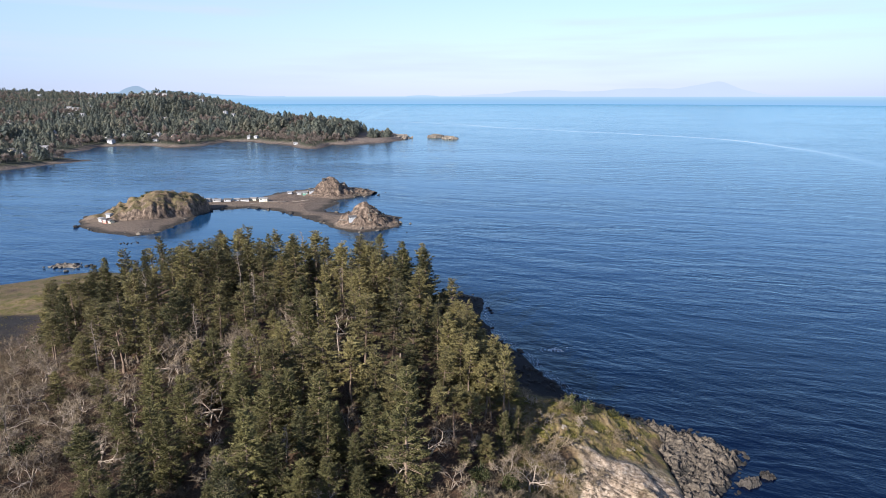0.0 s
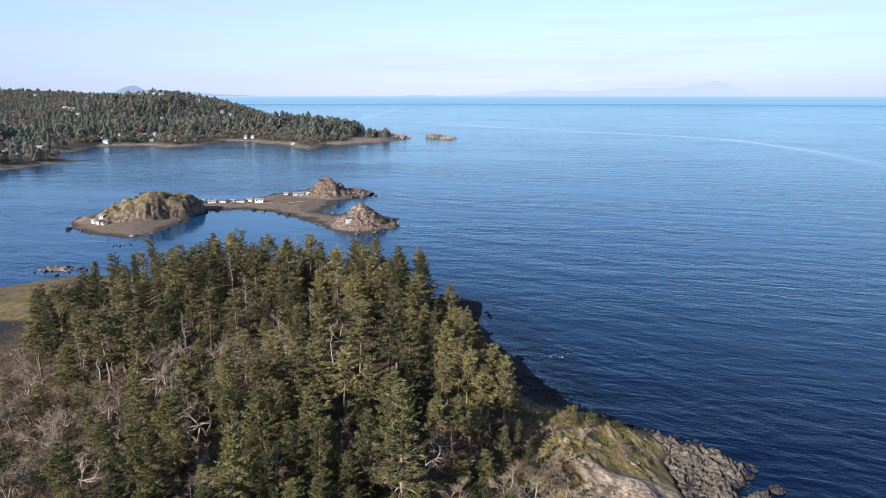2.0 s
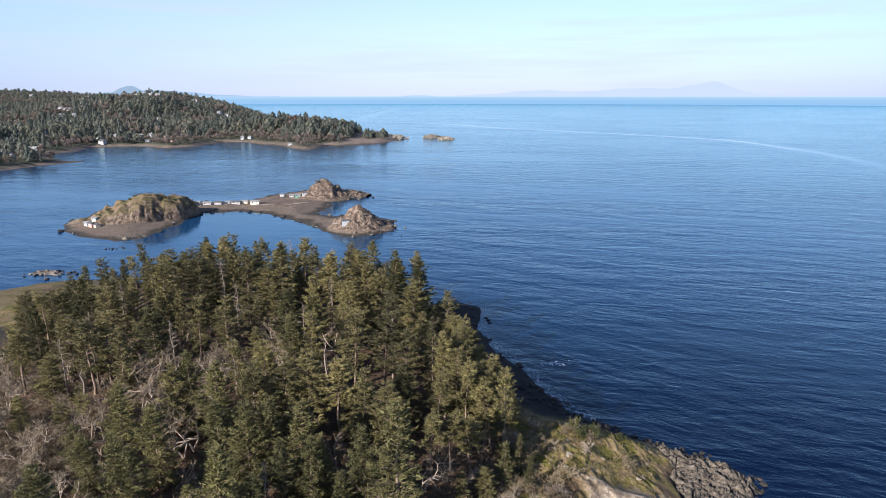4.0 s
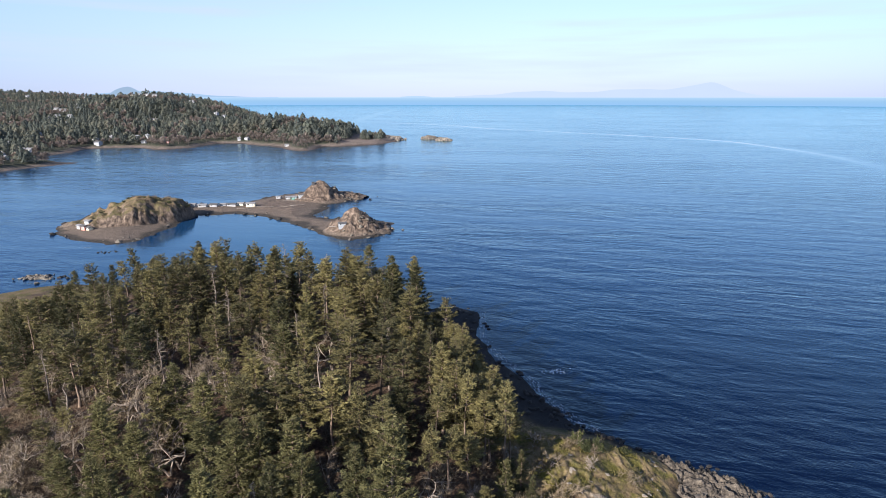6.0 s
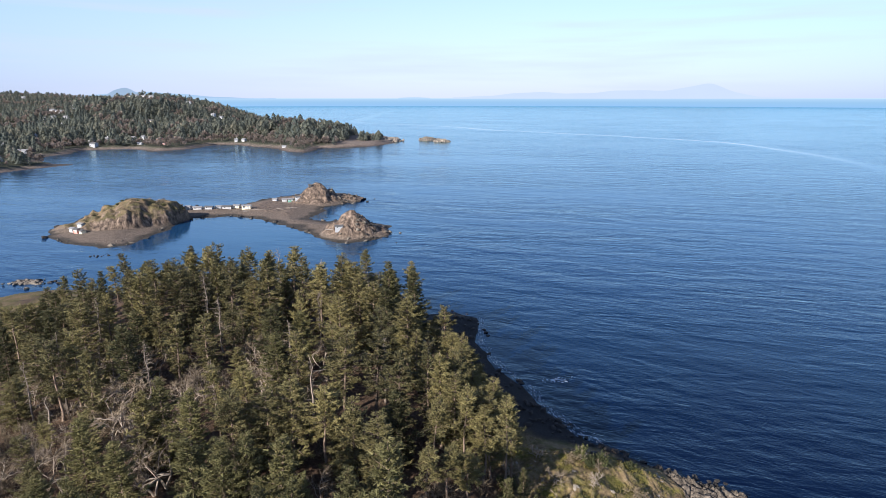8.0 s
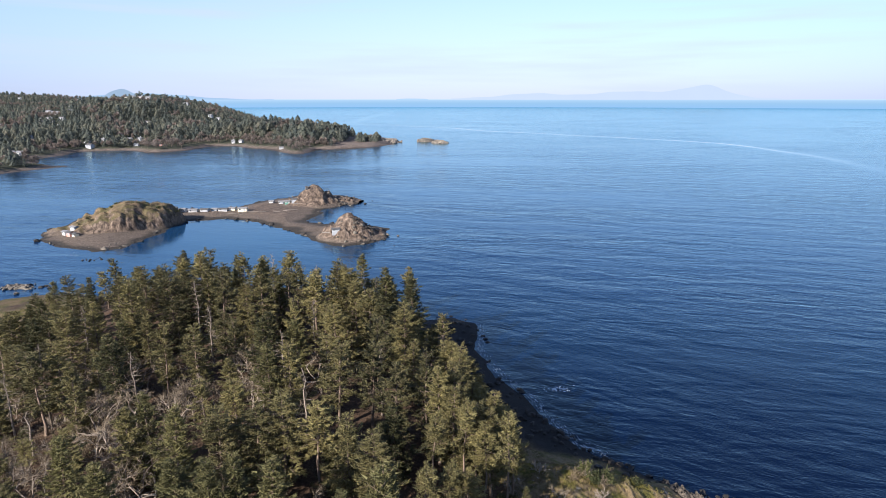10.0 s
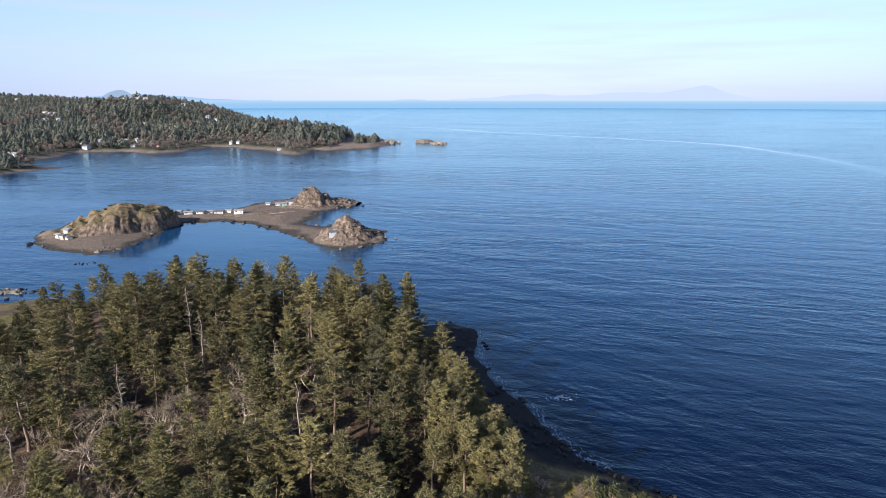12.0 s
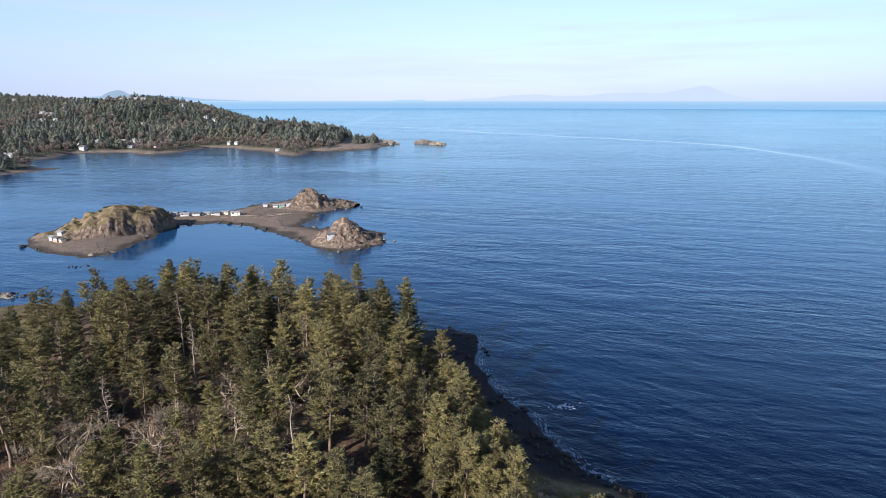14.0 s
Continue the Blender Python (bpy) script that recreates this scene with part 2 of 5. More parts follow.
def foliage_material(name, dark, light, brown=0.0, thin=0.16):
    m = Nodes(name)
    r = m.math("ADD", m.math("MULTIPLY", m.island(), 0.34), m.math("MULTIPLY", m.random(), 0.58))
    col = m.ramp(r, (0.1, dark), (0.9, light))
    if brown:
        patch = m.ramp(m.noise(m.place(), 0.9, 3.0), (0.55, 0.0), (0.75, brown))
        col = m.mix(patch, col, (0.13, 0.085, 0.04))
    b = m.nt.nodes.new("ShaderNodeBsdfPrincipled")
    m.put(b.inputs["Base Color"], col)
    b.inputs["Roughness"].default_value = 0.75
    b.inputs["Specular IOR Level"].default_value = 0.25
    t = m.node("ShaderNodeBsdfTranslucent", Color=col)
    mx = m.node("ShaderNodeMixShader", Fac=thin)
    m.nt.links.new(b.outputs[0], mx.inputs[1])
    m.nt.links.new(t.outputs[0], mx.inputs[2])
    m.nt.links.new(mx.outputs[0], m.out.inputs[0])
    return m.mat


# Far foliage with distance haze put into its paler, greyer colours.
def hazed_foliage_material(name, dark, mid, light):
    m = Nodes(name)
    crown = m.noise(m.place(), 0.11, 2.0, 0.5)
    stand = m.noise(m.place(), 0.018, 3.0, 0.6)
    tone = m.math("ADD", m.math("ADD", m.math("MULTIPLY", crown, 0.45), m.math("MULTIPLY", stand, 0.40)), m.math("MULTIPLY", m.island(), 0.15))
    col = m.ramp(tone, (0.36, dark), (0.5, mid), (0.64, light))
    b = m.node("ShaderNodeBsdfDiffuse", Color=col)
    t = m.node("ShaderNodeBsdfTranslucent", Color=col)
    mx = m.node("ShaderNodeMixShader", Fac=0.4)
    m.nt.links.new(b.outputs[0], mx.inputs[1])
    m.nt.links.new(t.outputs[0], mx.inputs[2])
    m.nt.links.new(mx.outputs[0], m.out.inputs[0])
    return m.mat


def bark_material(name, dark, light, scale=3.0):
    m = Nodes(name)
    p = m.place()
    g = m.noise(m.stretched(p, (scale, scale, scale * 0.35)), 1.0, 5.0, 0.7)
    tint = m.math("ADD", m.math("MULTIPLY", g, 0.75), m.math("MULTIPLY", m.random(), 0.25))
    return m.finish(m.ramp(tint, (0.3, dark), (0.75, light)), 0.9, m.bump(g, 0.6, 0.05), 0.15)


def rock_material(name, dark, mid, light):
    m = Nodes(name)
    p = m.place()
    g = m.noise(p, 1.6, 7.0, 0.7)
    stain = m.noise(p, 0.35, 3.0)
    col = m.mix(0.5, m.ramp(g, (0.28, dark), (0.5, mid), (0.75, light)), m.ramp(stain, (0.35, dark), (0.65, light)))
    shade = m.math("ADD", 0.75, m.math("MULTIPLY", m.random(), 0.5))
    col = m.mix(1.0, col, shade, "MULTIPLY")
    return m.finish(col, 0.85, m.bump(g, 0.8, 0.2), 0.3)


def paint_material(name, col, worn=0.25, rough=0.6):
    m = Nodes(name)
    g = m.noise(m.place(), 1.5, 5.0, 0.7)
    dull = tuple(c * (1 - worn) for c in col)
    return m.finish(m.ramp(g, (0.3, dull), (0.7, col)), rough, m.bump(g, 0.2, 0.02), 0.4)


# Far-range colour with the haze already in it, given as a glow.
def haze_glow_material(name, col):
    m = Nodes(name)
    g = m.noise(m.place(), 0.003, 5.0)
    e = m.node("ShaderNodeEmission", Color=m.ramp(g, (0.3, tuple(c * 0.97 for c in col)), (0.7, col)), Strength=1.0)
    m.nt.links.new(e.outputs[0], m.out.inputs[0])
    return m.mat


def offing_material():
    """Far sea as a glowing strip, its paling into haze painted by height."""
    m = Nodes("offing_haze_glow")
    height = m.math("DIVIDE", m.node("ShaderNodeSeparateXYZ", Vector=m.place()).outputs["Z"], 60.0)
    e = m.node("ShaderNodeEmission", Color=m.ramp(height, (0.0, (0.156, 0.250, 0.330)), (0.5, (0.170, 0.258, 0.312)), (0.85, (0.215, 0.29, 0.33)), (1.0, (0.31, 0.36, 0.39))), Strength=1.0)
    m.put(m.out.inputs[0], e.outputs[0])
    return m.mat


WATER = water_material()
GROUND = ground_material()
ISLET = islet_material()
MAINLAND = mainland_material()
NEEDLES = foliage_material("fir_needles", (0.046, 0.044, 0.018), (0.208, 0.174, 0.062), 0.45)
# greener firs; shade on the wood's near trees is put into this colour too
DARK_NEEDLES = foliage_material("dark_fir_needles", (0.032, 0.033, 0.013), (0.148, 0.132, 0.045), 0.3)
LEAVES = foliage_material("shrub_leaves", (0.025, 0.030, 0.010), (0.085, 0.086, 0.026))
# The haze over the far shore is mixed into these three palettes.
FAR_NEEDLES = hazed_foliage_material("far_conifers", (0.062, 0.073, 0.066), (0.097, 0.106, 0.088), (0.136, 0.141, 0.106))
FAR_ROUND = hazed_foliage_material("far_broad_crowns", (0.073, 0.081, 0.068), (0.114, 0.119, 0.090), (0.165, 0.152, 0.110))
FAR_BARE = hazed_foliage_material("far_bare_crowns", (0.143, 0.119, 0.099), (0.209, 0.171, 0.140), (0.281, 0.229, 0.185))
FIR_BARK = bark_material("fir_bark", (0.05, 0.037, 0.027), (0.235, 0.172, 0.122))
PALE_BARK = bark_material("weathered_bark", (0.10, 0.079, 0.060), (0.335, 0.272, 0.208))
TWIG_BARK = bark_material("twig_bark", (0.072, 0.055, 0.034), (0.285, 0.220, 0.140))
SHORE_ROCK = rock_material("shore_rock", (0.03, 0.025, 0.021), (0.115, 0.096, 0.075), (0.26, 0.22, 0.165))


def shelf_material():
    m = Nodes("tidal_shelf_rock")
    p = m.place()
    g = m.noise(p, 1.8, 7.0, 0.72)
    lay = m.noise(m.stretched(p, (0.35, 2.4, 2.4), 0.52), 1.0, 6.0, 0.7)
    # black bands along the beds; crevice shade is put into this colour
    col = m.mix(0.5, m.ramp(g, (0.32, (0.012, 0.010, 0.009)), (0.48, (0.092, 0.074, 0.053)), (0.70, (0.30, 0.24, 0.17))), m.ramp(lay, (0.42, (0.006, 0.005, 0.005)), (0.64, (0.105, 0.088, 0.068))))
    height = m.node("ShaderNodeSeparateXYZ", Vector=p).outputs["Z"]
    # wet tide-line stain, set high enough to blacken low, shaded crevices too
    tide = m.ramp(m.math("ADD", height, m.math("MULTIPLY", g, 0.5)), (0.92, 1.0), (1.25, 0.0))
    col = m.mix(tide, col, (0.022, 0.019, 0.015))
    return m.finish(col, 0.8, m.bump(m.math("ADD", g, lay), 0.9, 0.25), 0.35)


SHELF_ROCK = shelf_material()
LEDGE_ROCK = rock_material("pale_ledge_rock", (0.06, 0.047, 0.034), (0.19, 0.155, 0.112), (0.36, 0.305, 0.23))
WET_ROCK = rock_material("wet_rock", (0.008, 0.007, 0.006), (0.022, 0.019, 0.016), (0.06, 0.05, 0.04))


# ---- shapes ----

def lattice(ix, iy, seed):
    h = (ix * 374761393 + iy * 668265263 + seed * 974634777) & 0x7FFFFFFF
    h = ((h ^ (h >> 13)) * 1274126177) & 0x7FFFFFFF
    return ((h ^ (h >> 16)) & 0xFFFF) / 65535.0


def value_noise(x, y, seed=0):
    x, y = np.asarray(x, float), np.asarray(y, float)
    ix, iy = np.floor(x).astype(np.int64), np.floor(y).astype(np.int64)
    fx, fy = x - ix, y - iy
    fx, fy = fx * fx * (3 - 2 * fx), fy * fy * (3 - 2 * fy)
    a, b = lattice(ix, iy, seed), lattice(ix + 1, iy, seed)
    c, d = lattice(ix, iy + 1, seed), lattice(ix + 1, iy + 1, seed)
    return (a * (1 - fx) + b * fx) * (1 - fy) + (c * (1 - fx) + d * fx) * fy - 0.5


def fbm(x, y, size, octaves=4, seed=0, ridged=False):
    total, amp, f = 0.0, 1.0, 1.0 / size
    for k in range(octaves):
        n = value_noise(np.asarray(x) * f + 17.3 * k, np.asarray(y) * f - 9.1 * k, seed + k)
        total = total + amp * ((0.5 - np.abs(n) * 2) if ridged else n)
        amp, f = amp * 0.5, f * 2.05
    return total


def smooth(a, b, v):
    t = np.clip((np.asarray(v, float) - a) / (b - a), 0, 1)
    return t * t * (3 - 2 * t)


def inland(x, y, outline):
    """Metres from the shore outline: positive on land, negative at sea."""
    x, y = np.asarray(x, float), np.asarray(y, float)
    best = np.full(x.shape, 1e9)
    inside = np.zeros(x.shape, bool)
    n = len(outline)
    for i in range(n):
        (x0, y0), (x1, y1) = outline[i], outline[(i + 1) % n]
        dx, dy = x1 - x0, y1 - y0
        t = np.clip(((x - x0) * dx + (y - y0) * dy) / (dx * dx + dy * dy + 1e-9), 0, 1)
        best = np.minimum(best, np.hypot(x - x0 - t * dx, y - y0 - t * dy))
        cross = (y0 > y) != (y1 > y)
        xi = dx * (y - y0) / (dy if abs(dy) > 1e-9 else 1e-9) + x0
        inside ^= cross & (x < xi)
    return np.where(inside, best, -best)


def mesh_of(name, verts, faces, mats, smoothed=False):
    me = bpy.data.meshes.new(name)
    me.from_pydata([tuple(v) for v in verts], [], [tuple(f) for f in faces])
    for m in mats if isinstance(mats, (list, tuple)) else (mats,):
        me.materials.append(m)
    if smoothed:
        me.polygons.foreach_set("use_smooth", [True] * len(me.polygons))
    me.update()
    return me


def grid_mesh(name, xs, ys, height, keep, mats, covers=None, smoothed=True):
    """A terrain sheet over the lines xs and ys; covers gives named ground-cover amounts."""
    X, Y = np.meshgrid(xs, ys)
    Z = height(X, Y)
    K = keep(X, Y)
    nx, ny = len(xs), len(ys)
    idx = np.arange(nx * ny).reshape(ny, nx)
    q = np.stack([idx[:-1, :-1], idx[:-1, 1:], idx[1:, 1:], idx[1:, :-1]], -1).reshape(-1, 4)
    ok = K.reshape(-1)[q].any(1)
    q = q[ok]
    used = np.unique(q)
    remap = np.full(nx * ny, -1)
    remap[used] = np.arange(len(used))
    V = np.stack([X.ravel(), Y.ravel(), Z.ravel()], 1)[used]
    me = bpy.data.meshes.new(name)
    me.vertices.add(len(V))
    me.vertices.foreach_set("co", V.ravel())
    q = remap[q]
    me.loops.add(q.size)
    me.loops.foreach_set("vertex_index", q.ravel().astype(np.int32))
    me.polygons.add(len(q))
    me.polygons.foreach_set("loop_start", np.arange(0, q.size, 4, dtype=np.int32))
    me.update(calc_edges=True)
    for m in mats if isinstance(mats, (list, tuple)) else (mats,):
        me.materials.append(m)
    if smoothed:
        me.polygons.foreach_set("use_smooth", [True] * len(me.polygons))
    if covers:
        for key, val in covers(X, Y, Z).items():
            at = me.attributes.new(key, "FLOAT", "POINT")
            at.data.foreach_set("value", np.clip(val, 0, 1).ravel()[used].astype(np.float32))
    me.validate()
    return me


def part(name, mesh, material, parent, label="", m=None):
    ob = new(name, mesh)
    if material is not None and not mesh.materials:
        mesh.materials.append(material)
    ob.parent = parent
    if m is not None:
        ob.matrix_basis = m
    return tagged(ob, label)


def tube(points, radii, sides=5):
    """Vertices and faces of a tapering limb along points."""
    P = [Vector(p) for p in points]
    verts, faces = [], []
    for i, p in enumerate(P):
        d = (P[min(i + 1, len(P) - 1)] - P[max(i - 1, 0)]).normalized()
        a = d.orthogonal().normalized() if abs(d.z) < 0.95 else Vector((1, 0, 0)) - d * d.x
        a.normalize()
        b = d.cross(a)
        for k in range(sides):
            t = 2 * math.pi * k / sides
            verts.append(p + (a * math.cos(t) + b * math.sin(t)) * radii[i])
        if i:
            o = (i - 1) * sides
            for k in range(sides):
                faces.append((o + k, o + (k + 1) % sides, o + sides + (k + 1) % sides, o + sides + k))
    return verts, faces


def join(pieces):
    verts, faces = [], []
    for v, f in pieces:
        o = len(verts)
        verts.extend(v)
        faces.extend(tuple(i + o for i in g) for g in f)
    return verts, faces


def box_mesh(name, sx, sy, sz, mat, bevel=0.0, base=True):
    bm = bmesh.new()
    bmesh.ops.create_cube(bm, size=1.0)
    for v in bm.verts:
        v.co = Vector((v.co.x * sx, v.co.y * sy, (v.co.z + (0.5 if base else 0)) * sz))
    if bevel:
        bmesh.ops.bevel(bm, geom=bm.edges[:], offset=bevel, segments=1, affect="EDGES")
    me = bpy.data.meshes.new(name)
    bm.to_mesh(me)
    bm.free()
    me.materials.append(mat)
    return me


# ---- plan: shores ----
HEADLAND = [(-3, 174), (6, 176), (12, 171), (11.5, 163), (11, 154), (12.3, 145), (16, 136), (20, 128), (21.4, 120), (24.3, 115), (26, 110.5), (29.8, 107.5),
            (35, 104), (39, 99), (41, 93), (38, 86), (38, 76), (40, 66), (36, 55), (10, 44), (-30, 40), (-70, 44), (-110, 62), (-170, 100), (-230, 140),
            (-260, 175), (-200, 172), (-160, 178), (-143, 184), (-132, 194), (-120, 198), (-100, 193), (-70, 190), (-40, 178), (-20, 175)]
SHELF = [(38, 101), (43, 98), (47, 95.5), (51, 91), (51.5, 87), (49, 84), (47.5, 82.5), (45, 79), (44, 74), (42, 66), (34, 66), (34, 84), (35, 96)]
ISLETS = [(-172, 273), (-160, 263), (-139, 255), (-131, 258), (-128, 275), (-128, 302), (-127, 315), (-108, 322), (-86, 310), (-63, 288), (-52, 272), (-37, 260), (-25, 268),
          (-23, 295), (-37, 306), (-47, 308), (-54, 303), (-65, 311), (-62, 346), (-51, 366), (-47, 382), (-60, 395), (-80, 398), (-94, 384), (-106, 371),
          (-112, 352), (-122, 347), (-140, 350), (-165, 345), (-182, 318), (-180, 290)]
MAIN = [(-620, 430), (-367, 487), (-362, 515), (-355, 542), (-343, 572), (-352, 580), (-380, 584), (-414, 654), (-412, 682), (-411, 729), (-378, 746), (-328, 713),
        (-300, 746), (-292, 802), (-257, 812), (-211, 755), (-170, 705), (-147, 690), (-137, 746), (-104, 764), (-71, 802), (-54, 891), (-60, 940), (-100, 990), (-180, 1060),
        (-260, 1150), (-330, 1350), (-480, 1800), (-700, 2300), (-2600, 2300), (-2600, 430)]


def headland_height(x, y):
    d = inland(x, y, HEADLAND) + fbm(x, y, 7.0, 3, 5) * 2.0
    beach = 8.0 * smooth(104, 114, y) * smooth(-20, 0, x) + 0.5
    left = smooth(-62, -112, x)
    top = 11.0 + 2.5 * np.exp(-((x + 28) / 26) ** 2 - ((y - 112) / 30) ** 2)
    top = top - 3.2 * smooth(0, 13, x)
    top = top * (1 - left) + 2.2 * left
    top = top + fbm(x, y, 22.0, 4, 11) * 1.8 * (1 - 0.6 * left)
    width = 11.0 + 6 * left
    rise = smooth(0, 1, (d - beach) / width)
    open_side = smooth(12, 24, x) * smooth(107, 99, y)
    rise = rise * (1 - open_side) + (0.16 * smooth(0.3, 2.2, d) + 0.84 * smooth(1.5, 20, d)) * open_side
    z = np.minimum(np.maximum(d, -8) * 0.2, 1.6) * (1 - rise) + top * rise
    # the bare face that drops towards the sunny side
    z = z - 4.6 * smooth(78.5, 69, y + fbm(x, y, 8.0, 3, 13) * 5) * smooth(10, 18, x) * rise
    edge = np.interp(y, [95, 118, 150, 170], [12, 8, 0, -8])
    low = smooth(93, 102, y) * smooth(edge - 6, edge + 2, x)
    z = z * (1 - low) + np.minimum(z, np.minimum(np.maximum(d, -8) * 0.2, 1.7)) * low
    crag = fbm(x * 0.8 + y * 0.6, y * 0.8 - x * 0.6, 5.0, 5, 21, True)
    bluff = smooth(8, 16, x) * smooth(106, 98, y) * (0.35 + 0.65 * smooth(1, 7, d)) * smooth(-1, 2, d)
    return z + crag * (0.2 * (1 - low) + 0.65 * bluff) + ledges(x, y) * 0.6 * bluff


def ledges(x, y):
    """Tilted rock ledges that rise inland-to-sea and break off on the seaward side."""
    warp = fbm(x, y, 7.0, 4, 23) * 11.0 + fbm(x, y, 1.6, 3, 25) * 2.2
    g = (x * 0.80 + y * 0.45 + warp) / 2.7
    saw = g - np.floor(g)
    saw = np.minimum(saw, (1 - saw) * 7)
    g2 = (x * 0.6 + y * 0.75 + warp * 0.7) / 1.1
    saw2 = g2 - np.floor(g2)
    saw2 = np.minimum(saw2, (1 - saw2) * 5)
    share = smooth(-0.25, 0.25, fbm(x, y, 5.0, 3, 27))
    return saw * 0.8 * share + saw2 * 0.32 * smooth(-0.2, 0.3, fbm(x, y, 3.5, 3, 29))


def islet_height(x, y):
    d = inland(x, y, ISLETS) + fbm(x, y, 9.0, 3, 31) * 2.0
    z = np.minimum(d * 0.11, 1.5) + 0.12 + fbm(x, y, 6.0, 4, 33) * 0.25
    wob = fbm(x, y, 12.0, 4, 35) * 0.35

    def knoll(cx, cy, rx, ry, turn, h, sharp, tail=0.0):
        c, s = math.cos(turn), math.sin(turn)
        u, v = ((x - cx) * c + (y - cy) * s) / rx, (-(x - cx) * s + (y - cy) * c) / ry
        r = np.hypot(u, v) + wob * (0.55 if sharp > 1.1 else 1.0)
        r = np.clip(r, 0, None)
        form = np.clip(1 - r, 0, 1) ** 1.05 if sharp > 1.1 else np.clip(1 - r ** 2.6, 0, 1) ** sharp
        return h * form * (1 - tail + tail * smooth(-0.95, 0.35, u))

    k = np.maximum(knoll(-151.5, 297, 29, 17, radians(36), 10.6, 0.75, 0.72), knoll(-69.5, 362, 17, 15, 0.3, 10.6, 1.2))
    k = np.maximum(k, knoll(-37.5, 278, 14.5, 12.5, 0.2, 9.6, 1.2))
    k = np.maximum(k, knoll(-58, 367, 17, 8, 0.2, 2.4, 0.5))
    k = np.maximum(k, knoll(-31, 280, 11, 9, -0.4, 1.9, 0.5))
    crag = fbm(x, y, 5.0, 5, 37, True)
    gully = fbm(x * 0.9 + y * 0.5, y * 0.35 - x * 0.2, 6.0, 3, 39, True)
    g = (x * 0.75 + y * 0.5 + fbm(x, y, 14.0, 4, 36) * 14) / 4.2
    saw = g - np.floor(g)
    broken = np.minimum(saw, (1 - saw) * 4) * smooth(-0.3, 0.2, fbm(x, y, 9.0, 3, 34))
    k = k * (1 - 0.30 * smooth(0.1, 0.7, gully) * smooth(10.5, 7, k))
    return z + fbm(x, y, 2.4, 3, 38) * 0.7 * smooth(1, 4, k) + k * (1 + 0.10 * crag) + (crag * 1.4 + broken * 0.9) * smooth(0.5, 3, k) * smooth(9, 4.5, k)


def mainland_height(x, y):
    d = inland(x, y, MAIN) + fbm(x, y, 40.0, 3, 41) * 14

    def hill(cx, cy, sx, sy, h):
        return h * np.exp(-((x - cx) / sx) ** 2 - ((y - cy) / sy) ** 2)

    top = 4 + hill(-545, 1180, 165, 260, 48) + hill(-1000, 1500, 420, 400, 46) + hill(-225, 880, 95, 90, 17) + hill(-1500, 1700, 600, 500, 36)
    top = top + fbm(x, y, 120.0, 4, 43) * 7
    shore = np.clip(d, -30, 18) * 0.09
    return shore * (1 - smooth(10, 40, d)) + top * smooth(6, 120, d) + 2.4 * smooth(5, 14, d)


def ground_at(fn, x, y):
    return float(fn(np.array([x], float), np.array([y], float))[0])


# ---- setting ----
def sea_sheet():
    rings = [0.0] + list(np.geomspace(20, 4850, 60))
    verts, faces = [(0, 0, 0)], []
    n = 96
    for r in rings[1:]:
        verts += [(r * math.cos(2 * math.pi * k / n), r * math.sin(2 * math.pi * k / n), 0) for k in range(n)]
    faces += [(0, 1 + k, 1 + (k + 1) % n) for k in range(n)]
    for i in range(len(rings) - 2):
        o = 1 + i * n
        faces += [(o + k, o + n + k, o + n + (k + 1) % n, o + (k + 1) % n) for k in range(n)]
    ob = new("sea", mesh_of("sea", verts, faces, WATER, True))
    tagged(ob, "deep blue sea with small wind ripples and a pale slick", "sea", kind="structure")


sea_sheet()


def headland_covers(X, Y, Z):
    gx, gy = np.gradient(Z, X[0, 1] - X[0, 0], axis=1), np.gradient(Z, Y[1, 0] - Y[0, 0], axis=0)
    slope = np.hypot(gx, gy)
    n = fbm(X, Y, 6.0, 4, 51)
    bluff = smooth(6, 12, X + n * 10) * smooth(116, 104, Y)
    flats = smooth(-96, -112, X + n * 12)
    shelf = smooth(33, 37, X + n * 4)
    ribs = bluff * smooth(0.5, 0.78, ledges(X, Y) + n * 0.4)
    pale = smooth(16, 21, X + n * 7) * smooth(81.5, 78.5, Y + n * 5)
    # beach cover reaches well up the slope, carrying the shade-darkened shingle
    return {"grass": np.maximum(bluff * smooth(-0.55, -0.1, n + 0.1), flats * smooth(149, 152, Y + n * 4) * smooth(-0.62, -0.3, n)),
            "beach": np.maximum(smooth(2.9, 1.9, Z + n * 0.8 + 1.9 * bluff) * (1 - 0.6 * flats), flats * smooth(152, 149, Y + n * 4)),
            "rock": np.maximum(np.maximum(np.maximum(bluff * smooth(1.5, 2.3, slope + n * 0.8), shelf * smooth(0.3, 0.7, slope)), ribs * 0.2), pale * smooth(-0.6, -0.2, n + 0.05))}


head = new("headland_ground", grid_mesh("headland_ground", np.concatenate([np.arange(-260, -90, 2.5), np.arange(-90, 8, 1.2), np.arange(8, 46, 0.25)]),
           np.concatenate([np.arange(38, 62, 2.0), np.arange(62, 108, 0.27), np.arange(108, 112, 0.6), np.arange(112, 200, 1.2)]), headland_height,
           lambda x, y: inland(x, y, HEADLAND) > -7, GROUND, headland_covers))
tagged(head, "wooded headland ground with leaf litter, mossy grass and pale rock", "ground", kind="structure")


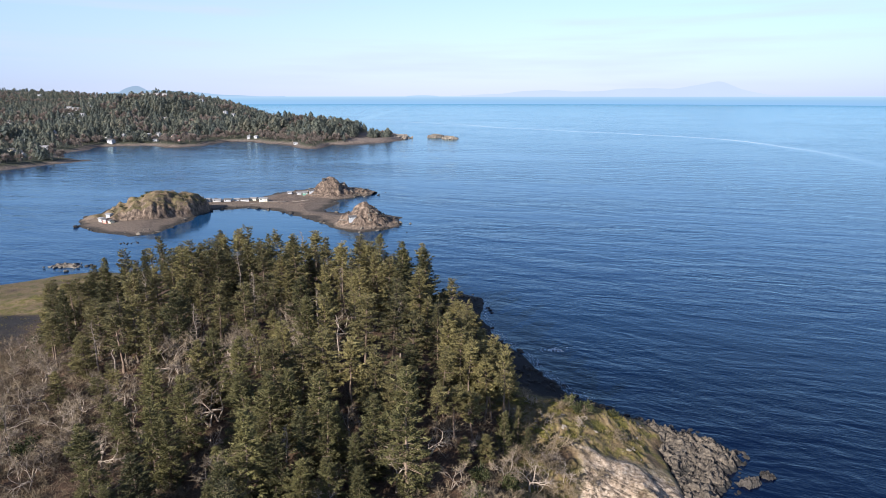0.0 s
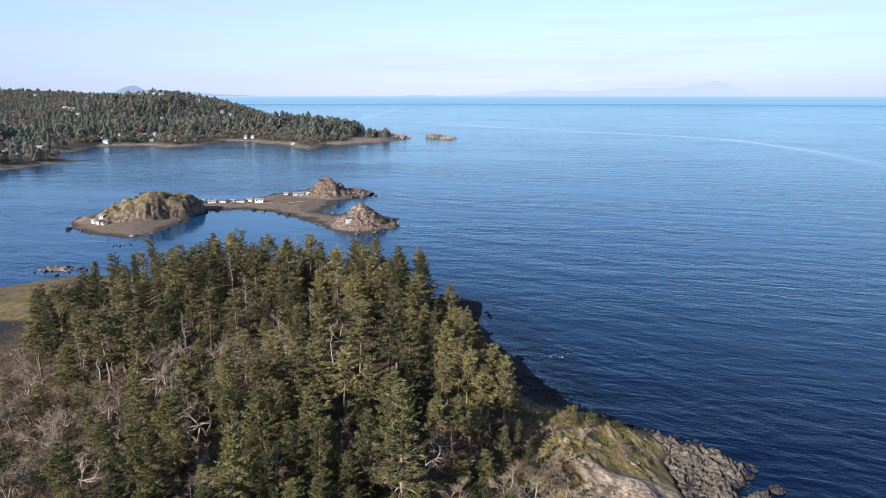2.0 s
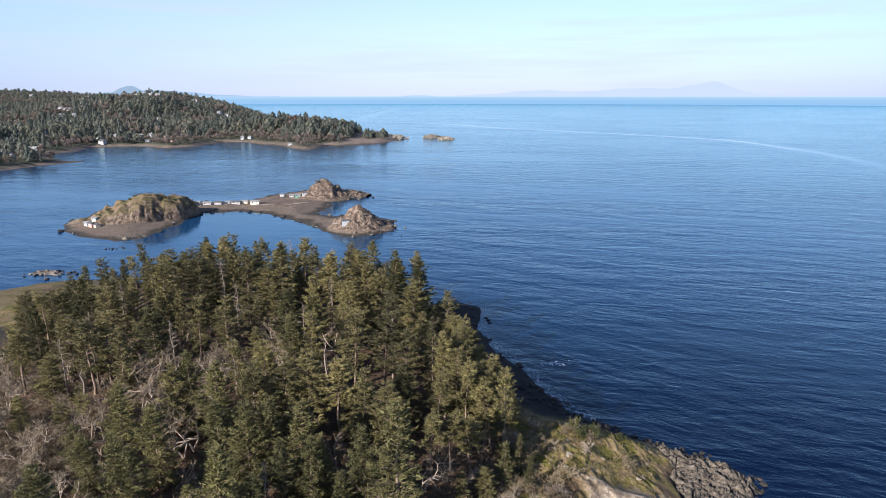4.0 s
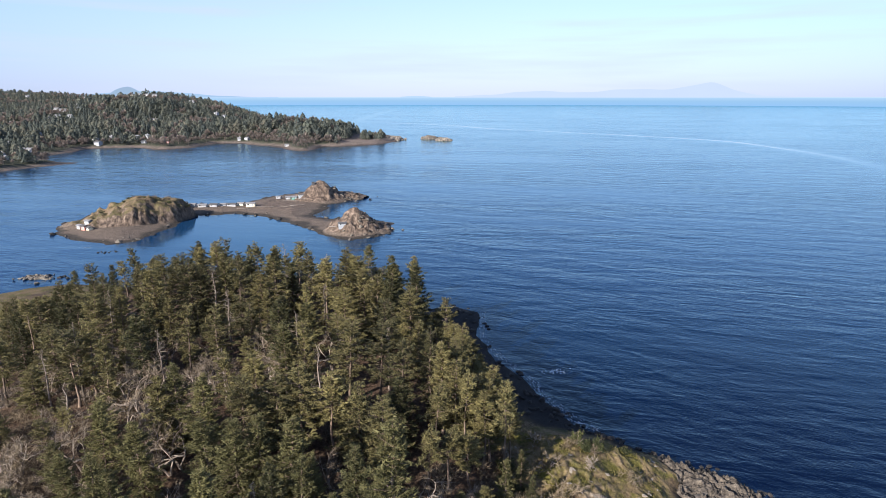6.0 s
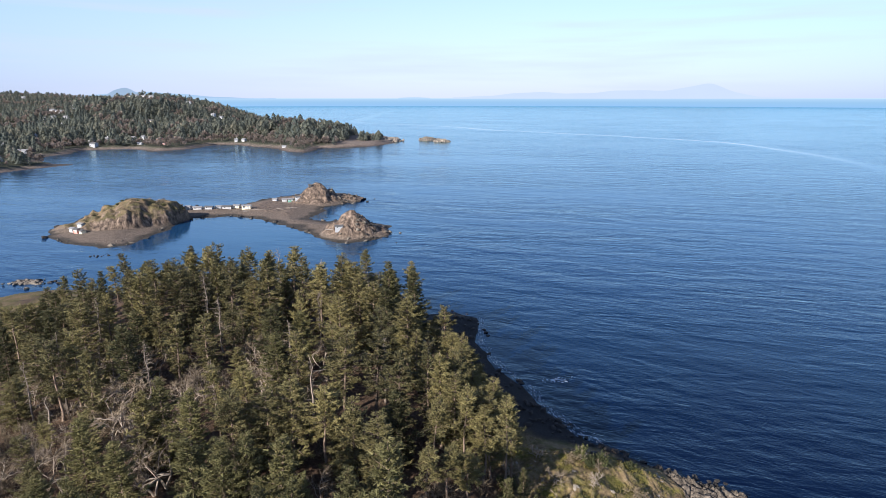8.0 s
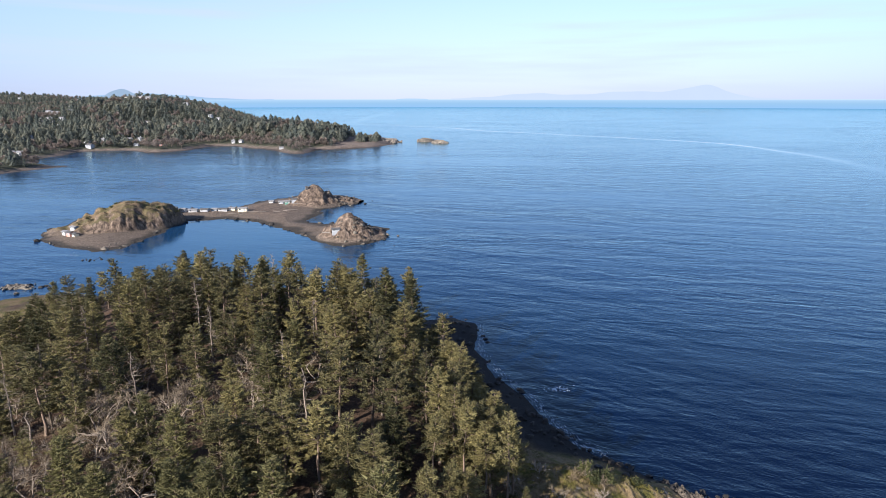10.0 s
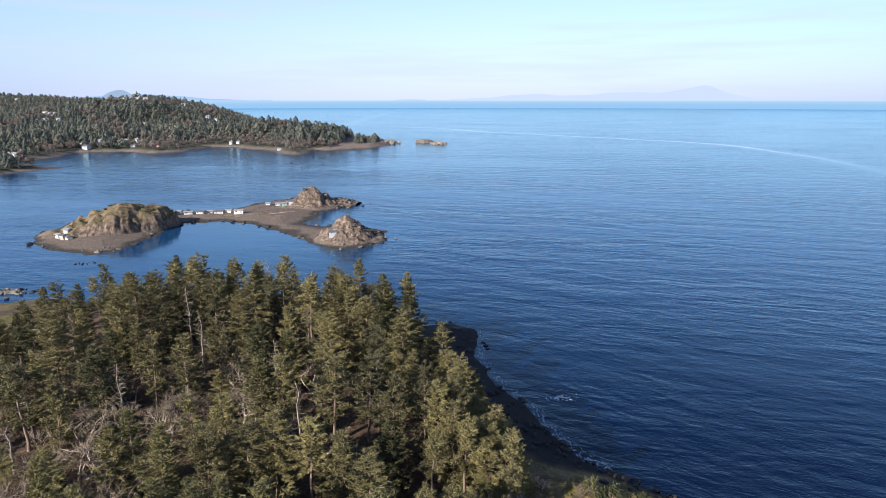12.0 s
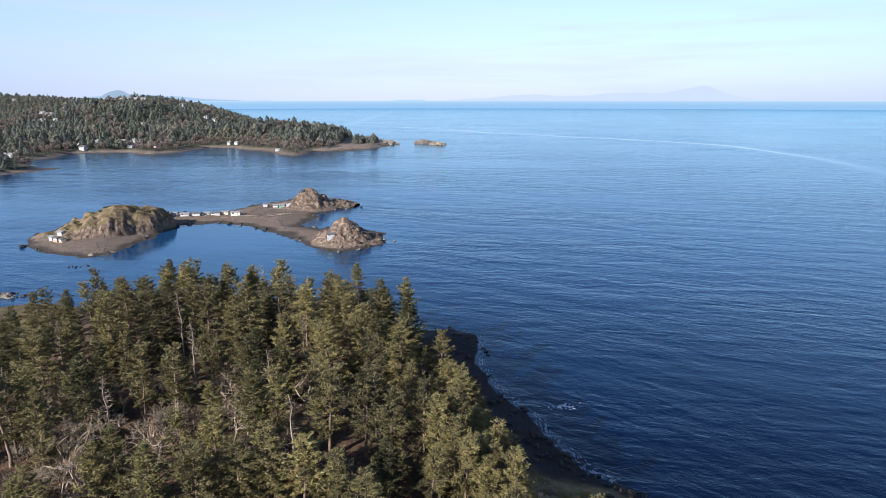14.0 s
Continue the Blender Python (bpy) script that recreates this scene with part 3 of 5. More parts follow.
def islet_covers(X, Y, Z):
    gx, gy = np.gradient(Z, X[0, 1] - X[0, 0], axis=1), np.gradient(Z, Y[1, 0] - Y[0, 0], axis=0)
    slope = np.hypot(gx, gy)
    n = fbm(X, Y, 8.0, 4, 53)
    return {"beach": smooth(3.0, 2.0, Z + n * 0.8), "rock": np.maximum(np.maximum(smooth(1.1, 1.5, slope + n * 0.7), smooth(0.50, 0.85, gy + n * 0.4) * smooth(7.2, 5.2, Z + n * 4)), smooth(-124, -118, X + n * 5)) * smooth(1.0, 2.0, Z), "wet": smooth(0.65, 0.3, Z + n * 0.4)}


isl = new("islet_ground", grid_mesh("islet_ground", np.arange(-192, -14, 0.7), np.arange(242, 404, 0.7), islet_height,
          lambda x, y: inland(x, y, ISLETS) > -6, ISLET, islet_covers))
tagged(isl, "rocky islets with brown grass joined by shingle bars", "ground", kind="structure")


def mainland_covers(X, Y, Z):
    n = fbm(X, Y, 30.0, 4, 55)
    return {"beach": np.maximum(smooth(3.0, 1.8, Z + n * 1.0), smooth(-142, -124, X + n * 20) * smooth(730, 760, Y)), "wet": smooth(0.7, 0.25, Z + n * 0.5)}


land = new("mainland_ground", grid_mesh("mainland_ground", np.concatenate([np.arange(-2600, -700, 25), np.arange(-700, -20, 5)]),
           np.concatenate([np.arange(430, 1100, 5), np.arange(1100, 2310, 20)]), mainland_height,
           lambda x, y: inland(x, y, MAIN) > -25, MAINLAND, mainland_covers))
tagged(land, "wooded mainland shore with a brown tidal margin", "ground", kind="structure")


# ---- far distance ----
def ridge(name, label, dist, stops, col, base=-2.0):
    """A far range along an arc; stops are (sideways over ahead, height)."""
    verts, faces = [], []
    for i, (t, h) in enumerate(stops):
        l = math.hypot(t, 1)
        x, y = dist * t / l, dist / l
        verts += [(x, y, base), (x * 1.003, y * 1.003, h), (x * 1.006, y * 1.006, base)]
        if i:
            o = 3 * (i - 1)
            faces += [(o, o + 3, o + 4, o + 1), (o + 1, o + 4, o + 5, o + 2)]
    ob = new(name, mesh_of(name, verts, faces, haze_glow_material(name, col) if col else offing_material()))
    return tagged(ob, label, "hills", kind="structure")


def curve_stops(a, b, n, fn):
    return [(a + (b - a) * k / (n - 1), fn(a + (b - a) * k / (n - 1))) for k in range(n)]


def bump_of(t, c, w, h, power=2.0):
    return h * math.exp(-abs((t - c) / w) ** power)


# Upright glowing strip added near the sea's edge, filling up to the horizon.
ridge("backdrop_offing", "pale blue glowing strip for the hazy offing below the horizon", 4780, curve_stops(-1.6, 1.6, 60, lambda t: 60.5), None)
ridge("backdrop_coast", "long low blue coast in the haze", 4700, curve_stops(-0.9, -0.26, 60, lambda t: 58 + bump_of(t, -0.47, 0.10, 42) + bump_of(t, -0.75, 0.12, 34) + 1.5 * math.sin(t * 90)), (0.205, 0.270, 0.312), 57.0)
ridge("backdrop_hill", "rounded hill far behind the shore in painted blue haze", 4650, curve_stops(-0.565, -0.45, 40, lambda t: 50 + bump_of(t, -0.509, 0.030, 62, 2.2) + bump_of(t, -0.497, 0.024, 18, 2.0) + 1.2 * math.sin(t * 260)), (0.178, 0.222, 0.250), 57.0)
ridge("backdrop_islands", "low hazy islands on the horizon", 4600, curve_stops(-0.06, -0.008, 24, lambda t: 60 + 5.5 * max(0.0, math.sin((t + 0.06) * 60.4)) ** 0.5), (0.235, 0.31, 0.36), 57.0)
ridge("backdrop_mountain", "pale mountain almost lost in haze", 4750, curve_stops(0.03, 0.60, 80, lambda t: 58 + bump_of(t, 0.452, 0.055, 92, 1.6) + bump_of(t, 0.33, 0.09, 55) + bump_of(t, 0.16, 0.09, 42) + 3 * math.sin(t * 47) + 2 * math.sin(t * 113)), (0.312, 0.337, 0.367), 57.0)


# ---- fir trees ----
def fir_meshes(seed, h=16.0, base=0.22, spread=3.0, density=0.85, ragged=0.25, point=0.62, needles=None):
    r = np.random.default_rng(seed)
    sway = r.normal(0, 0.10, (9, 2)).cumsum(0)
    zs = np.linspace(0, h, 9)

    def axis(z):
        return np.array([np.interp(z, zs, sway[:, 0]), np.interp(z, zs, sway[:, 1]), z])

    r0 = 0.016 * h
    pieces = [tube([axis(z) for z in zs], [max(r0 * (1 - z / h) ** 0.8, 0.02) * (1.25 if z == 0 else 1) for z in zs], 7)]
    centres, ways, outs = [], [], []
    z = base * h
    while z < h * 0.975:
        s = (z - base * h) / (h * (1 - base))
        reach = spread * (0.45 + 0.55 * min(1, s / 0.15)) * (1 - s) ** point + 0.3
        turn = r.uniform(0, 2 * math.pi)
        count = int(r.integers(5, 8)) if s < 0.8 else 4
        for j in range(count):
            if r.random() < ragged * (0.5 if s > 0.6 else 1.0):
                continue
            az = turn + 2 * math.pi * j / count + r.normal(0, 0.3)
            lobe = 1.0 + 1.0 * float(value_noise(az * 1.1 + 10, z / 2.2, seed))
            L = reach * r.uniform(0.62, 1.15) * lobe
            lift = math.radians(-14 + 50 * s ** 1.4 + r.normal(0, 9))
            out = np.array([math.cos(az), math.sin(az), 0])
            side = np.array([-out[1], out[0], 0])
            o = axis(z + r.normal(0, 0.12))

            def at(u):
                return o + out * (L * u * math.cos(lift)) + np.array([0, 0, L * (u * math.sin(lift) - 0.12 * u * u * (1 - s) + 0.17 * u ** 3)])

            pieces.append(tube([at(0), at(0.9)], [0.04 * L / 3 + 0.012, 0.008], 3))
            n = max(3, int(L * 2.6 * density))
            for k in range(n):
                u = 0.28 + 0.74 * ((k + r.uniform(0.1, 0.9)) / n) ** 0.8
                lat = r.normal(0, 1) * 0.23 * L * (1.2 - u)
                centres.append(at(u) + side * lat + np.array([0, 0, r.normal(0, 0.07) - 0.10 * abs(lat)]))
                ways.append(out * 0.8 + side * np.sign(lat) * 0.45 + np.array([0, 0, 0.18 + 0.25 * s]))
                outs.append(r.uniform(0.75, 1.25) * (1.0 if s < 0.85 else 0.75))
        z += r.uniform(0.48, 0.80) * (1 - 0.35 * s)
    # each bough end is a tuft of short sprays
    blades = 12
    C = np.repeat(np.array(centres), blades, 0)
    D = np.repeat(np.array(ways), blades, 0) + r.normal(0, 0.5, (len(C), 3)) * np.array([1, 1, 0.6])
    D /= np.linalg.norm(D, axis=1)[:, None]
    S = np.repeat(np.array(outs), blades)
    C = C + r.normal(0, 0.19, (len(C), 3)) * np.array([1, 1, 0.36])
    W = np.cross(D, r.normal(0, 0.6, (len(C), 3)) + np.array([0, 0, 1.0]))
    W /= np.linalg.norm(W, axis=1)[:, None] + 1e-9
    ln, wd = (r.uniform(0.36, 0.80, len(C)) * S)[:, None], (r.uniform(0.05, 0.115, len(C)) * S)[:, None]
    V = np.stack([C - D * ln * 0.4 + W * wd, C + D * ln * 0.6, C - D * ln * 0.4 - W * wd], 1).reshape(-1, 3)
    F = np.arange(len(V)).reshape(-1, 3).tolist()
    tv, tf = join(pieces)
    return mesh_of("trunk", tv, tf, FIR_BARK, True), mesh_of("crown", V, F, needles or NEEDLES)


def fir_tree(seed, label, **kw):
    root = new("fir_tree")
    t, c = fir_meshes(seed, **kw)
    part("trunk", t, None, root)
    part("crown", c, None, root)
    return tagged(root, label, "conifer", "firs of the headland wood")


FIRS = [fir_tree(1, "dense dark green fir tree with layered boughs", spread=3.5, base=0.12, ragged=0.16, point=0.55),
        fir_tree(2, "broad fir tree with drooping olive green boughs", spread=4.0, base=0.1, ragged=0.18, point=0.50),
        fir_tree(3, "narrow fir tree with short green boughs", spread=2.8, base=0.12, ragged=0.2, point=0.68),
        fir_tree(4, "open fir tree with a long bare trunk", spread=3.3, base=0.36, ragged=0.3, point=0.45),
        fir_tree(5, "ragged fir tree with gaps between the boughs", spread=3.6, base=0.14, ragged=0.38, point=0.52),
        fir_tree(6, "tall fir tree with an uneven olive crown", spread=3.4, base=0.16, ragged=0.26, point=0.48),
        fir_tree(8, "slender fir tree with a bare lower trunk", spread=2.7, base=0.48, ragged=0.28, point=0.45),
        fir_tree(9, "high-crowned fir tree on a tall bare trunk", spread=2.5, base=0.58, ragged=0.3, point=0.4)]
YOUNG = [fir_tree(11, "full green young fir with boughs to the ground", spread=3.9, base=0.04, ragged=0.1, point=0.8, needles=DARK_NEEDLES),
         fir_tree(12, "dark green fir with upswept bough tips", spread=3.5, base=0.06, ragged=0.14, point=0.70, needles=DARK_NEEDLES)]
# x, y and height of the crown's tip
FAR_ROW = [(-66, 170, 22), (-43, 148, 26.5), (-33, 147, 26), (-25, 135, 26), (-20, 137, 28), (-18, 136, 26), (-15, 128, 26), (-12, 123, 26), (-9, 119, 26), (-5, 115, 26), (2, 118, 23),
           (4, 106, 22), (-34, 142, 25), (-47, 145, 25), (-65, 165, 21), (-68, 160, 20), (-52, 146, 27), (-40, 152, 24)]
MID_ROW = [(-38, 106, 26), (-28, 109, 26), (-25, 119, 26), (-17, 115, 26), (-9, 107, 26), (-3, 106, 23), (3, 93, 25), (6, 88, 22), (9.4, 82, 24), (1, 91, 26), (-1, 95, 26), (-5, 93, 25),
           (-9, 98, 26), (-14, 98, 26), (-21, 99, 26), (-24, 98, 26), (-26, 89, 25), (-30, 89, 25), (-31, 82, 25), (-26, 82, 25), (-22, 84, 24), (-19, 85, 25), (-14, 84, 24), (-10, 82, 24),
           (-5, 87, 22), (-7, 79, 23), (-12, 84, 20), (-14, 74, 24)]
NEAR_ROW = [(-17, 73, 24), (-21, 74, 24), (-24, 73, 24), (-28, 74, 23), (-4.5, 66, 28), (-9, 69, 23), (-15, 68, 22), (-18, 67, 22), (-24, 63, 24), (-21, 64, 20),
            (-14, 70, 21), (-11, 66, 19), (-17, 62, 18), (-14, 62, 18), (-10, 62, 17), (-26, 60, 19), (-27, 58, 17), (3, 72, 15), (6, 74, 14)]
LEFT_ROW = [(-80, 162, 21.5), (-62, 140, 26), (-82, 146, 22), (-74, 140, 23.6), (-78, 130, 22), (-80, 126, 21.5), (-82, 123, 21), (-80, 117, 21), (-76, 106, 21), 
            (-72, 101, 21.5), (-58, 98, 24.5), (-57, 101, 25), (-51, 95, 25), (-49, 102, 26), (-47, 106, 26), (-43, 106, 26), (-54, 151, 26.4), (-57, 148, 25.5), (-58, 140, 26),
            (-64, 133, 25.7), (-65, 104, 23.5), (-63, 114, 25.5), (-69, 118, 24), (-60, 117, 26), (-50, 146, 28)]
LOW_ROW = [(-46, 84, 21), (-36, 85, 25), (-38, 84, 24), (-44, 72, 20), (-66, 78, 15), (-37, 66, 24), (-35, 66, 22), (-36, 74, 23), (-36, 60, 20), (-38, 57, 18)]


PLANTED = []
# small openings in the wood where leafless oaks stand: x, y, radius
OPENINGS = [(-49, 107, 4.5), (-39, 96, 6.5), (-44, 90, 6), (-36, 79, 4.5), (-24, 92, 3.5), (-30, 112, 3.5), (-12, 76, 4), (-60, 110, 3.5), (-17, 108, 3), (-19, 90, 3.5), (-27, 100, 3)]


def in_opening(x, y, extra=0.0):
    return any(math.hypot(x - a, y - b) < q + extra for a, b, q in OPENINGS)




def plant(kind, x, y, size, wide=1.0, fn=headland_height, sink=0.15):
    g = ground_at(fn, x, y)
    return copy_thing(kind, pose(x, y, g - sink, 0, 0, random.uniform(0, 360)) @ Matrix.Diagonal((wide, wide, size, 1)))


def canopy(x, y):
    c = 25.5 - min(max(-62 - x, 0) * 0.22, 9) - (2.5 if x > -5 and y > 100 else 0) - (2 if y < 75 else 0) - max(0, y - 150) * 0.15
    return c


def plant_fir(x, y, top, k):
    g = ground_at(headland_height, x, y)
    size = max(top - g, 4) / 16.0
    PLANTED.append((x, y))
    if x > 0 and 78 < y < 100:
        k = (3, 6, 7)[k % 3] if y < 87 else (0, 2, 5)[k % 3]
    kind = YOUNG[k % 2] if (y < 82 and x < 0 and k % 4) or (k % 5 == 1 and x < 0) else FIRS[k % len(FIRS)]
    plant(kind, x, y, size, size ** 0.6 * random.uniform(0.74, 1.12))


for k, (x, y, top) in enumerate(FAR_ROW + MID_ROW + NEAR_ROW + LEFT_ROW + LOW_ROW):
    if in_opening(x, y):
        continue
    plant_fir(x, y, top, k * 3 + int(x * 7))

# a stand of slender firs at the wood's seaward edge
for k, (x, y, top) in enumerate([(4, 85, 23), (6.5, 84.5, 21), (0, 84, 22), (8, 87, 21), (3, 88.5, 24), (10.5, 86, 19), (8, 103, 17), (6, 98, 20), (10, 95, 17.5), (5, 110, 19), (8.5, 92, 21), (2, 109, 21), (0, 121, 20), (3.5, 117, 18), (-3, 127, 20), (8, 108, 16), (6.5, 112, 17), (4, 101, 22), (8, 94, 18), (11, 99, 15), (1.5, 78, 19), (4.5, 78.5, 18), (-1, 76, 20)]):
    g = ground_at(headland_height, x, y)
    PLANTED.append((x, y))
    plant(FIRS[(2, 0, 5)[k % 3] if y > 88 else (7, 6)[k % 2]], x, y, (top - g) / 16.0, 0.78)


def thicket(x, y):
    """How far the ground is bare thicket rather than fir wood, 0 to 1."""
    edge = float(np.interp(y, [60, 70, 80, 90, 100, 114], [-37, -42, -48, -56, -68, -84]))
    a = float(smooth(edge + 5, edge - 5, x)) * float(smooth(126, 116, y))
    b = max(float(smooth(72, 64, y)) * 0.3, 0.85 * math.exp(-((x + 42) / 10) ** 2 - ((y - 92) / 5) ** 2))
    return max(a, b)


def wood_edge(y):
    return float(np.interp(y, [50, 70, 84, 100, 118, 150, 165], [6, 8, 10, 6, 3, -6, -16]))


tries = 0
while tries < 6000 and len(PLANTED) < 285:
    tries += 1
    x, y = random.uniform(-104, 10), random.uniform(52, 178)
    if x > wood_edge(y) or inland(np.array([x]), np.array([y]), HEADLAND)[0] < 8:
        continue
    if x < max(-98 - 0.15 * (y - 130), -7 - 0.66 * y) or random.random() < 0.93 * thicket(x, y):
        continue
    if in_opening(x, y, 0.8):
        continue
    near = min(math.hypot(x - a, y - b) for a, b in PLANTED)
    if near < (random.uniform(4.8, 6.6) if y < 104 and x > -45 else random.uniform(3.8, 5.6)) or (x > -12 and y < 80) or (x > -1 and y < 97):
        continue
    plant_fir(x, y, canopy(x, y) - random.uniform(0.5, 11.0), random.randrange(7))
for k, ob in enumerate(FIRS + YOUNG):
    x, y = -58 + 6 * k, 126 + 4 * (k % 3)
    ob.matrix_basis = pose(x, y, ground_at(headland_height, x, y) - 0.2)


# ---- dead firs ----
def snag_meshes(seed, h=14.0):
    r = np.random.default_rng(seed)
    pieces = [tube([(r.normal(0, 0.03) * k, r.normal(0, 0.03) * k, h * k / 7) for k in range(8)], [0.17 * (1 - k / 7.6) + 0.02 for k in range(8)], 6)]
    limbs = []
    for z in np.arange(0.35 * h, 0.98 * h, 0.28):
        az, s = r.uniform(0, 2 * math.pi), z / h
        L = r.uniform(0.5, 2.4) * (1.25 - s)
        o = np.array([0, 0, z])
        d = np.array([math.cos(az), math.sin(az), r.uniform(-0.25, 0.35)])
        mid, end = o + d * L * 0.55, o + d * L + np.array([0, 0, r.uniform(-0.2, 0.3)])
        limbs.append(tube([o, mid, end], [0.04, 0.025, 0.008], 3))
        for _ in range(3):
            q = o + d * L * r.uniform(0.3, 0.9)
            limbs.append(tube([q, q + r.normal(0, 0.35, 3)], [0.014, 0.005], 3))
    return pieces, limbs


def dead_fir(seed):
    root = new("dead_fir")
    a, b = snag_meshes(seed)
    part("trunk", mesh_of("trunk", *join(a), PALE_BARK, True), None, root)
    part("crown", mesh_of("crown", *join(b), PALE_BARK), None, root)
    return tagged(root, "grey dead fir with bare broken branches", "dead tree", "dead firs in the wood")


SNAGS = [dead_fir(41), dead_fir(42)]
for k, (x, y, top) in enumerate([(-22, 121, 25), (-62, 97, 22), (-56, 92, 19), (-20.5, 68, 19), (-14, 134, 27), (-40, 118, 25), (-8, 102, 24), (-33, 95, 23),
                                  (-37, 150, 26), (-45, 100, 24), (-18, 94, 24), (-66, 124, 23), (-47, 130, 26), (-24, 106, 25)]):
    plant(SNAGS[k % 2], x, y, (top - ground_at(headland_height, x, y)) / 14.0, 1.1)
SNAGS[0].matrix_basis = pose(-58.5, 100, ground_at(headland_height, -58.5, 100) - 0.2)
SNAGS[1].matrix_basis = pose(-25, 140, ground_at(headland_height, -25, 140) - 0.2)


# ---- leafless trees and shrubs ----
def branching(seed, h, stems, levels, spread, r0, twist=0.25, twigs=8):
    """Stems first, then limbs; and apart from them the fine twigs at the limbs' ends."""
    r = np.random.default_rng(seed)
    pieces, tips = [], []

    def fuzz(p, d, length, n):
        for _ in range(n):
            e = d + r.normal(0, 0.65, 3)
            e[2] += 0.12
            e *= length * r.uniform(0.5, 1.25) / np.linalg.norm(e)
            w = np.cross(e, r.normal(0, 1, 3))
            w *= r.uniform(0.012, 0.020) / (np.linalg.norm(w) + 1e-9)
            o = p + d * length * r.uniform(-0.5, 0.2)
            tips.append(([o - w, o + w, o + e], [(0, 1, 2)]))

    def grow(p, d, length, rad, level):
        mid = p + d * length * 0.5 + r.normal(0, 0.07 * length, 3)
        d2 = d + r.normal(0, twist, 3)
        d2[2] += 0.08
        d2 /= np.linalg.norm(d2)
        end = mid + d2 * length * 0.5
        pieces.append(tube([p, mid, end], [rad, rad * 0.85, rad * 0.65], 5 if level == 0 else 3) if level < 3 else tube([p, end], [rad, rad * 0.65], 3))
        if level >= levels - 1:
            fuzz(end, d2, max(length, 0.45), twigs)
        if level >= levels:
            return
        for _ in range(int(r.integers(2, 4))):
            e = d2 + r.normal(0, spread, 3)
            e[2] = e[2] * 0.8 + 0.10
            e /= np.linalg.norm(e)
            grow(end, e, length * r.uniform(0.6, 0.88), rad * 0.64, level + 1)

    starts = []
    for _ in range(stems):
        d = np.array([r.normal(0, 0.14 * stems ** 0.7), r.normal(0, 0.14 * stems ** 0.7), 1.0])
        d /= np.linalg.norm(d)
        starts.append(len(pieces))
        grow(np.array([r.normal(0, 0.06 * stems), r.normal(0, 0.06 * stems), -0.1]), d, h * 0.29, r0, 0)
    first = [pieces[i] for i in starts]
    return first, [q for i, q in enumerate(pieces) if i not in starts], tips


def bare_tree(seed, label, mat, **kw):
    root = new("bare_tree")
    stems, limbs, twigs = branching(seed, **kw)
    part("trunk", mesh_of("trunk", *join(stems), mat, True), None, root)
    part("crown", mesh_of("crown", *join(limbs), mat), None, root)
    part("twig_crown", mesh_of("twig_crown", *join(twigs), TWIG_BARK), None, root)
    return tagged(root, label, "bare tree", "leafless trees of the headland")


def bare_shrub(seed, label, mat, **kw):
    root = new("bare_shrub", mesh_of("bare_shrub", *join(sum(branching(seed, **kw), [])), mat))
    return tagged(root, label, "shrub", "leafless shrubs of the headland")


OAKS = [bare_tree(61, "pale leafless oak with crooked limbs", PALE_BARK, h=6.2, stems=1, levels=5, spread=0.62, r0=0.165, twist=0.4, twigs=5),
        bare_tree(62, "leafless grey tree with a wide crown", PALE_BARK, h=6.6, stems=2, levels=4, spread=0.66, r0=0.135, twist=0.4, twigs=8),
        bare_tree(63, "crooked pale leafless tree on the slope", PALE_BARK, h=5.4, stems=2, levels=4, spread=0.7, r0=0.12, twist=0.45, twigs=8)]
SHRUBS = [bare_shrub(71, "leafless brown shrub of many thin stems", TWIG_BARK, h=2.8, stems=6, levels=2, spread=0.55, r0=0.035, twigs=9),
          bare_shrub(72, "low tangled leafless shrub", TWIG_BARK, h=2.0, stems=7, levels=2, spread=0.75, r0=0.03, twigs=9),
          bare_shrub(73, "pale leafless shrub with crooked twigs", PALE_BARK, h=2.5, stems=5, levels=2, spread=0.65, r0=0.035, twigs=9)]

for k, (x, y) in enumerate([(-50, 97), (-33, 88), (-34, 117), (-6, 66), (-13, 62), (1, 67), (3, 62), (-30, 72), (-60, 92), (-66, 88), (-47, 80), (-56, 76), (-45, 68), (-52, 64), (-39, 90), (-72, 96),
                            (-62, 70), (-70, 104), (-80, 108), (-76, 90), (-41, 62), (-29, 64), (-50, 58), (-60, 60), (-38, 98), (-43, 110), (8, 70), (12, 71), (-2, 74), (-27, 94), (-20, 90), (-46, 118), (-35, 104), (-12, 92), (-24, 78), (-55, 108), (-58, 120), (-16, 104), (-40, 124)]):
    s = random.uniform(0.8, 1.3)
    plant(OAKS[k % 3], x, y, s * random.uniform(0.9, 1.1), s)
for a, b, q in OPENINGS:
    for k in range(3 if q > 4 else 2):
        x, y, s = a + random.uniform(-0.6, 0.6) * q, b + random.uniform(-0.6, 0.6) * q, random.uniform(1.2, 1.6)
        plant(OAKS[random.randrange(3)], x, y, s, s)
for x, y, s in ((16.5, 85.5, 0.72), (24, 89, 0.5), (13, 88, 0.55), (20, 80, 0.5), (29, 86, 0.42)):
    plant(OAKS[2], x, y, s * 0.8, s)
for k in range(105):
    x, y = random.uniform(-100, -30), random.uniform(54, 124)
    if random.random() < 0.15 + thicket(x, y):
        s = random.uniform(0.7, 1.25)
        plant(OAKS[random.randrange(3)], x, y, s, s)
for k in range(3):
    x, y = -64 + 9 * k, 86 - 6 * k
    OAKS[k].matrix_basis = pose(x, y, ground_at(headland_height, x, y) - 0.1)
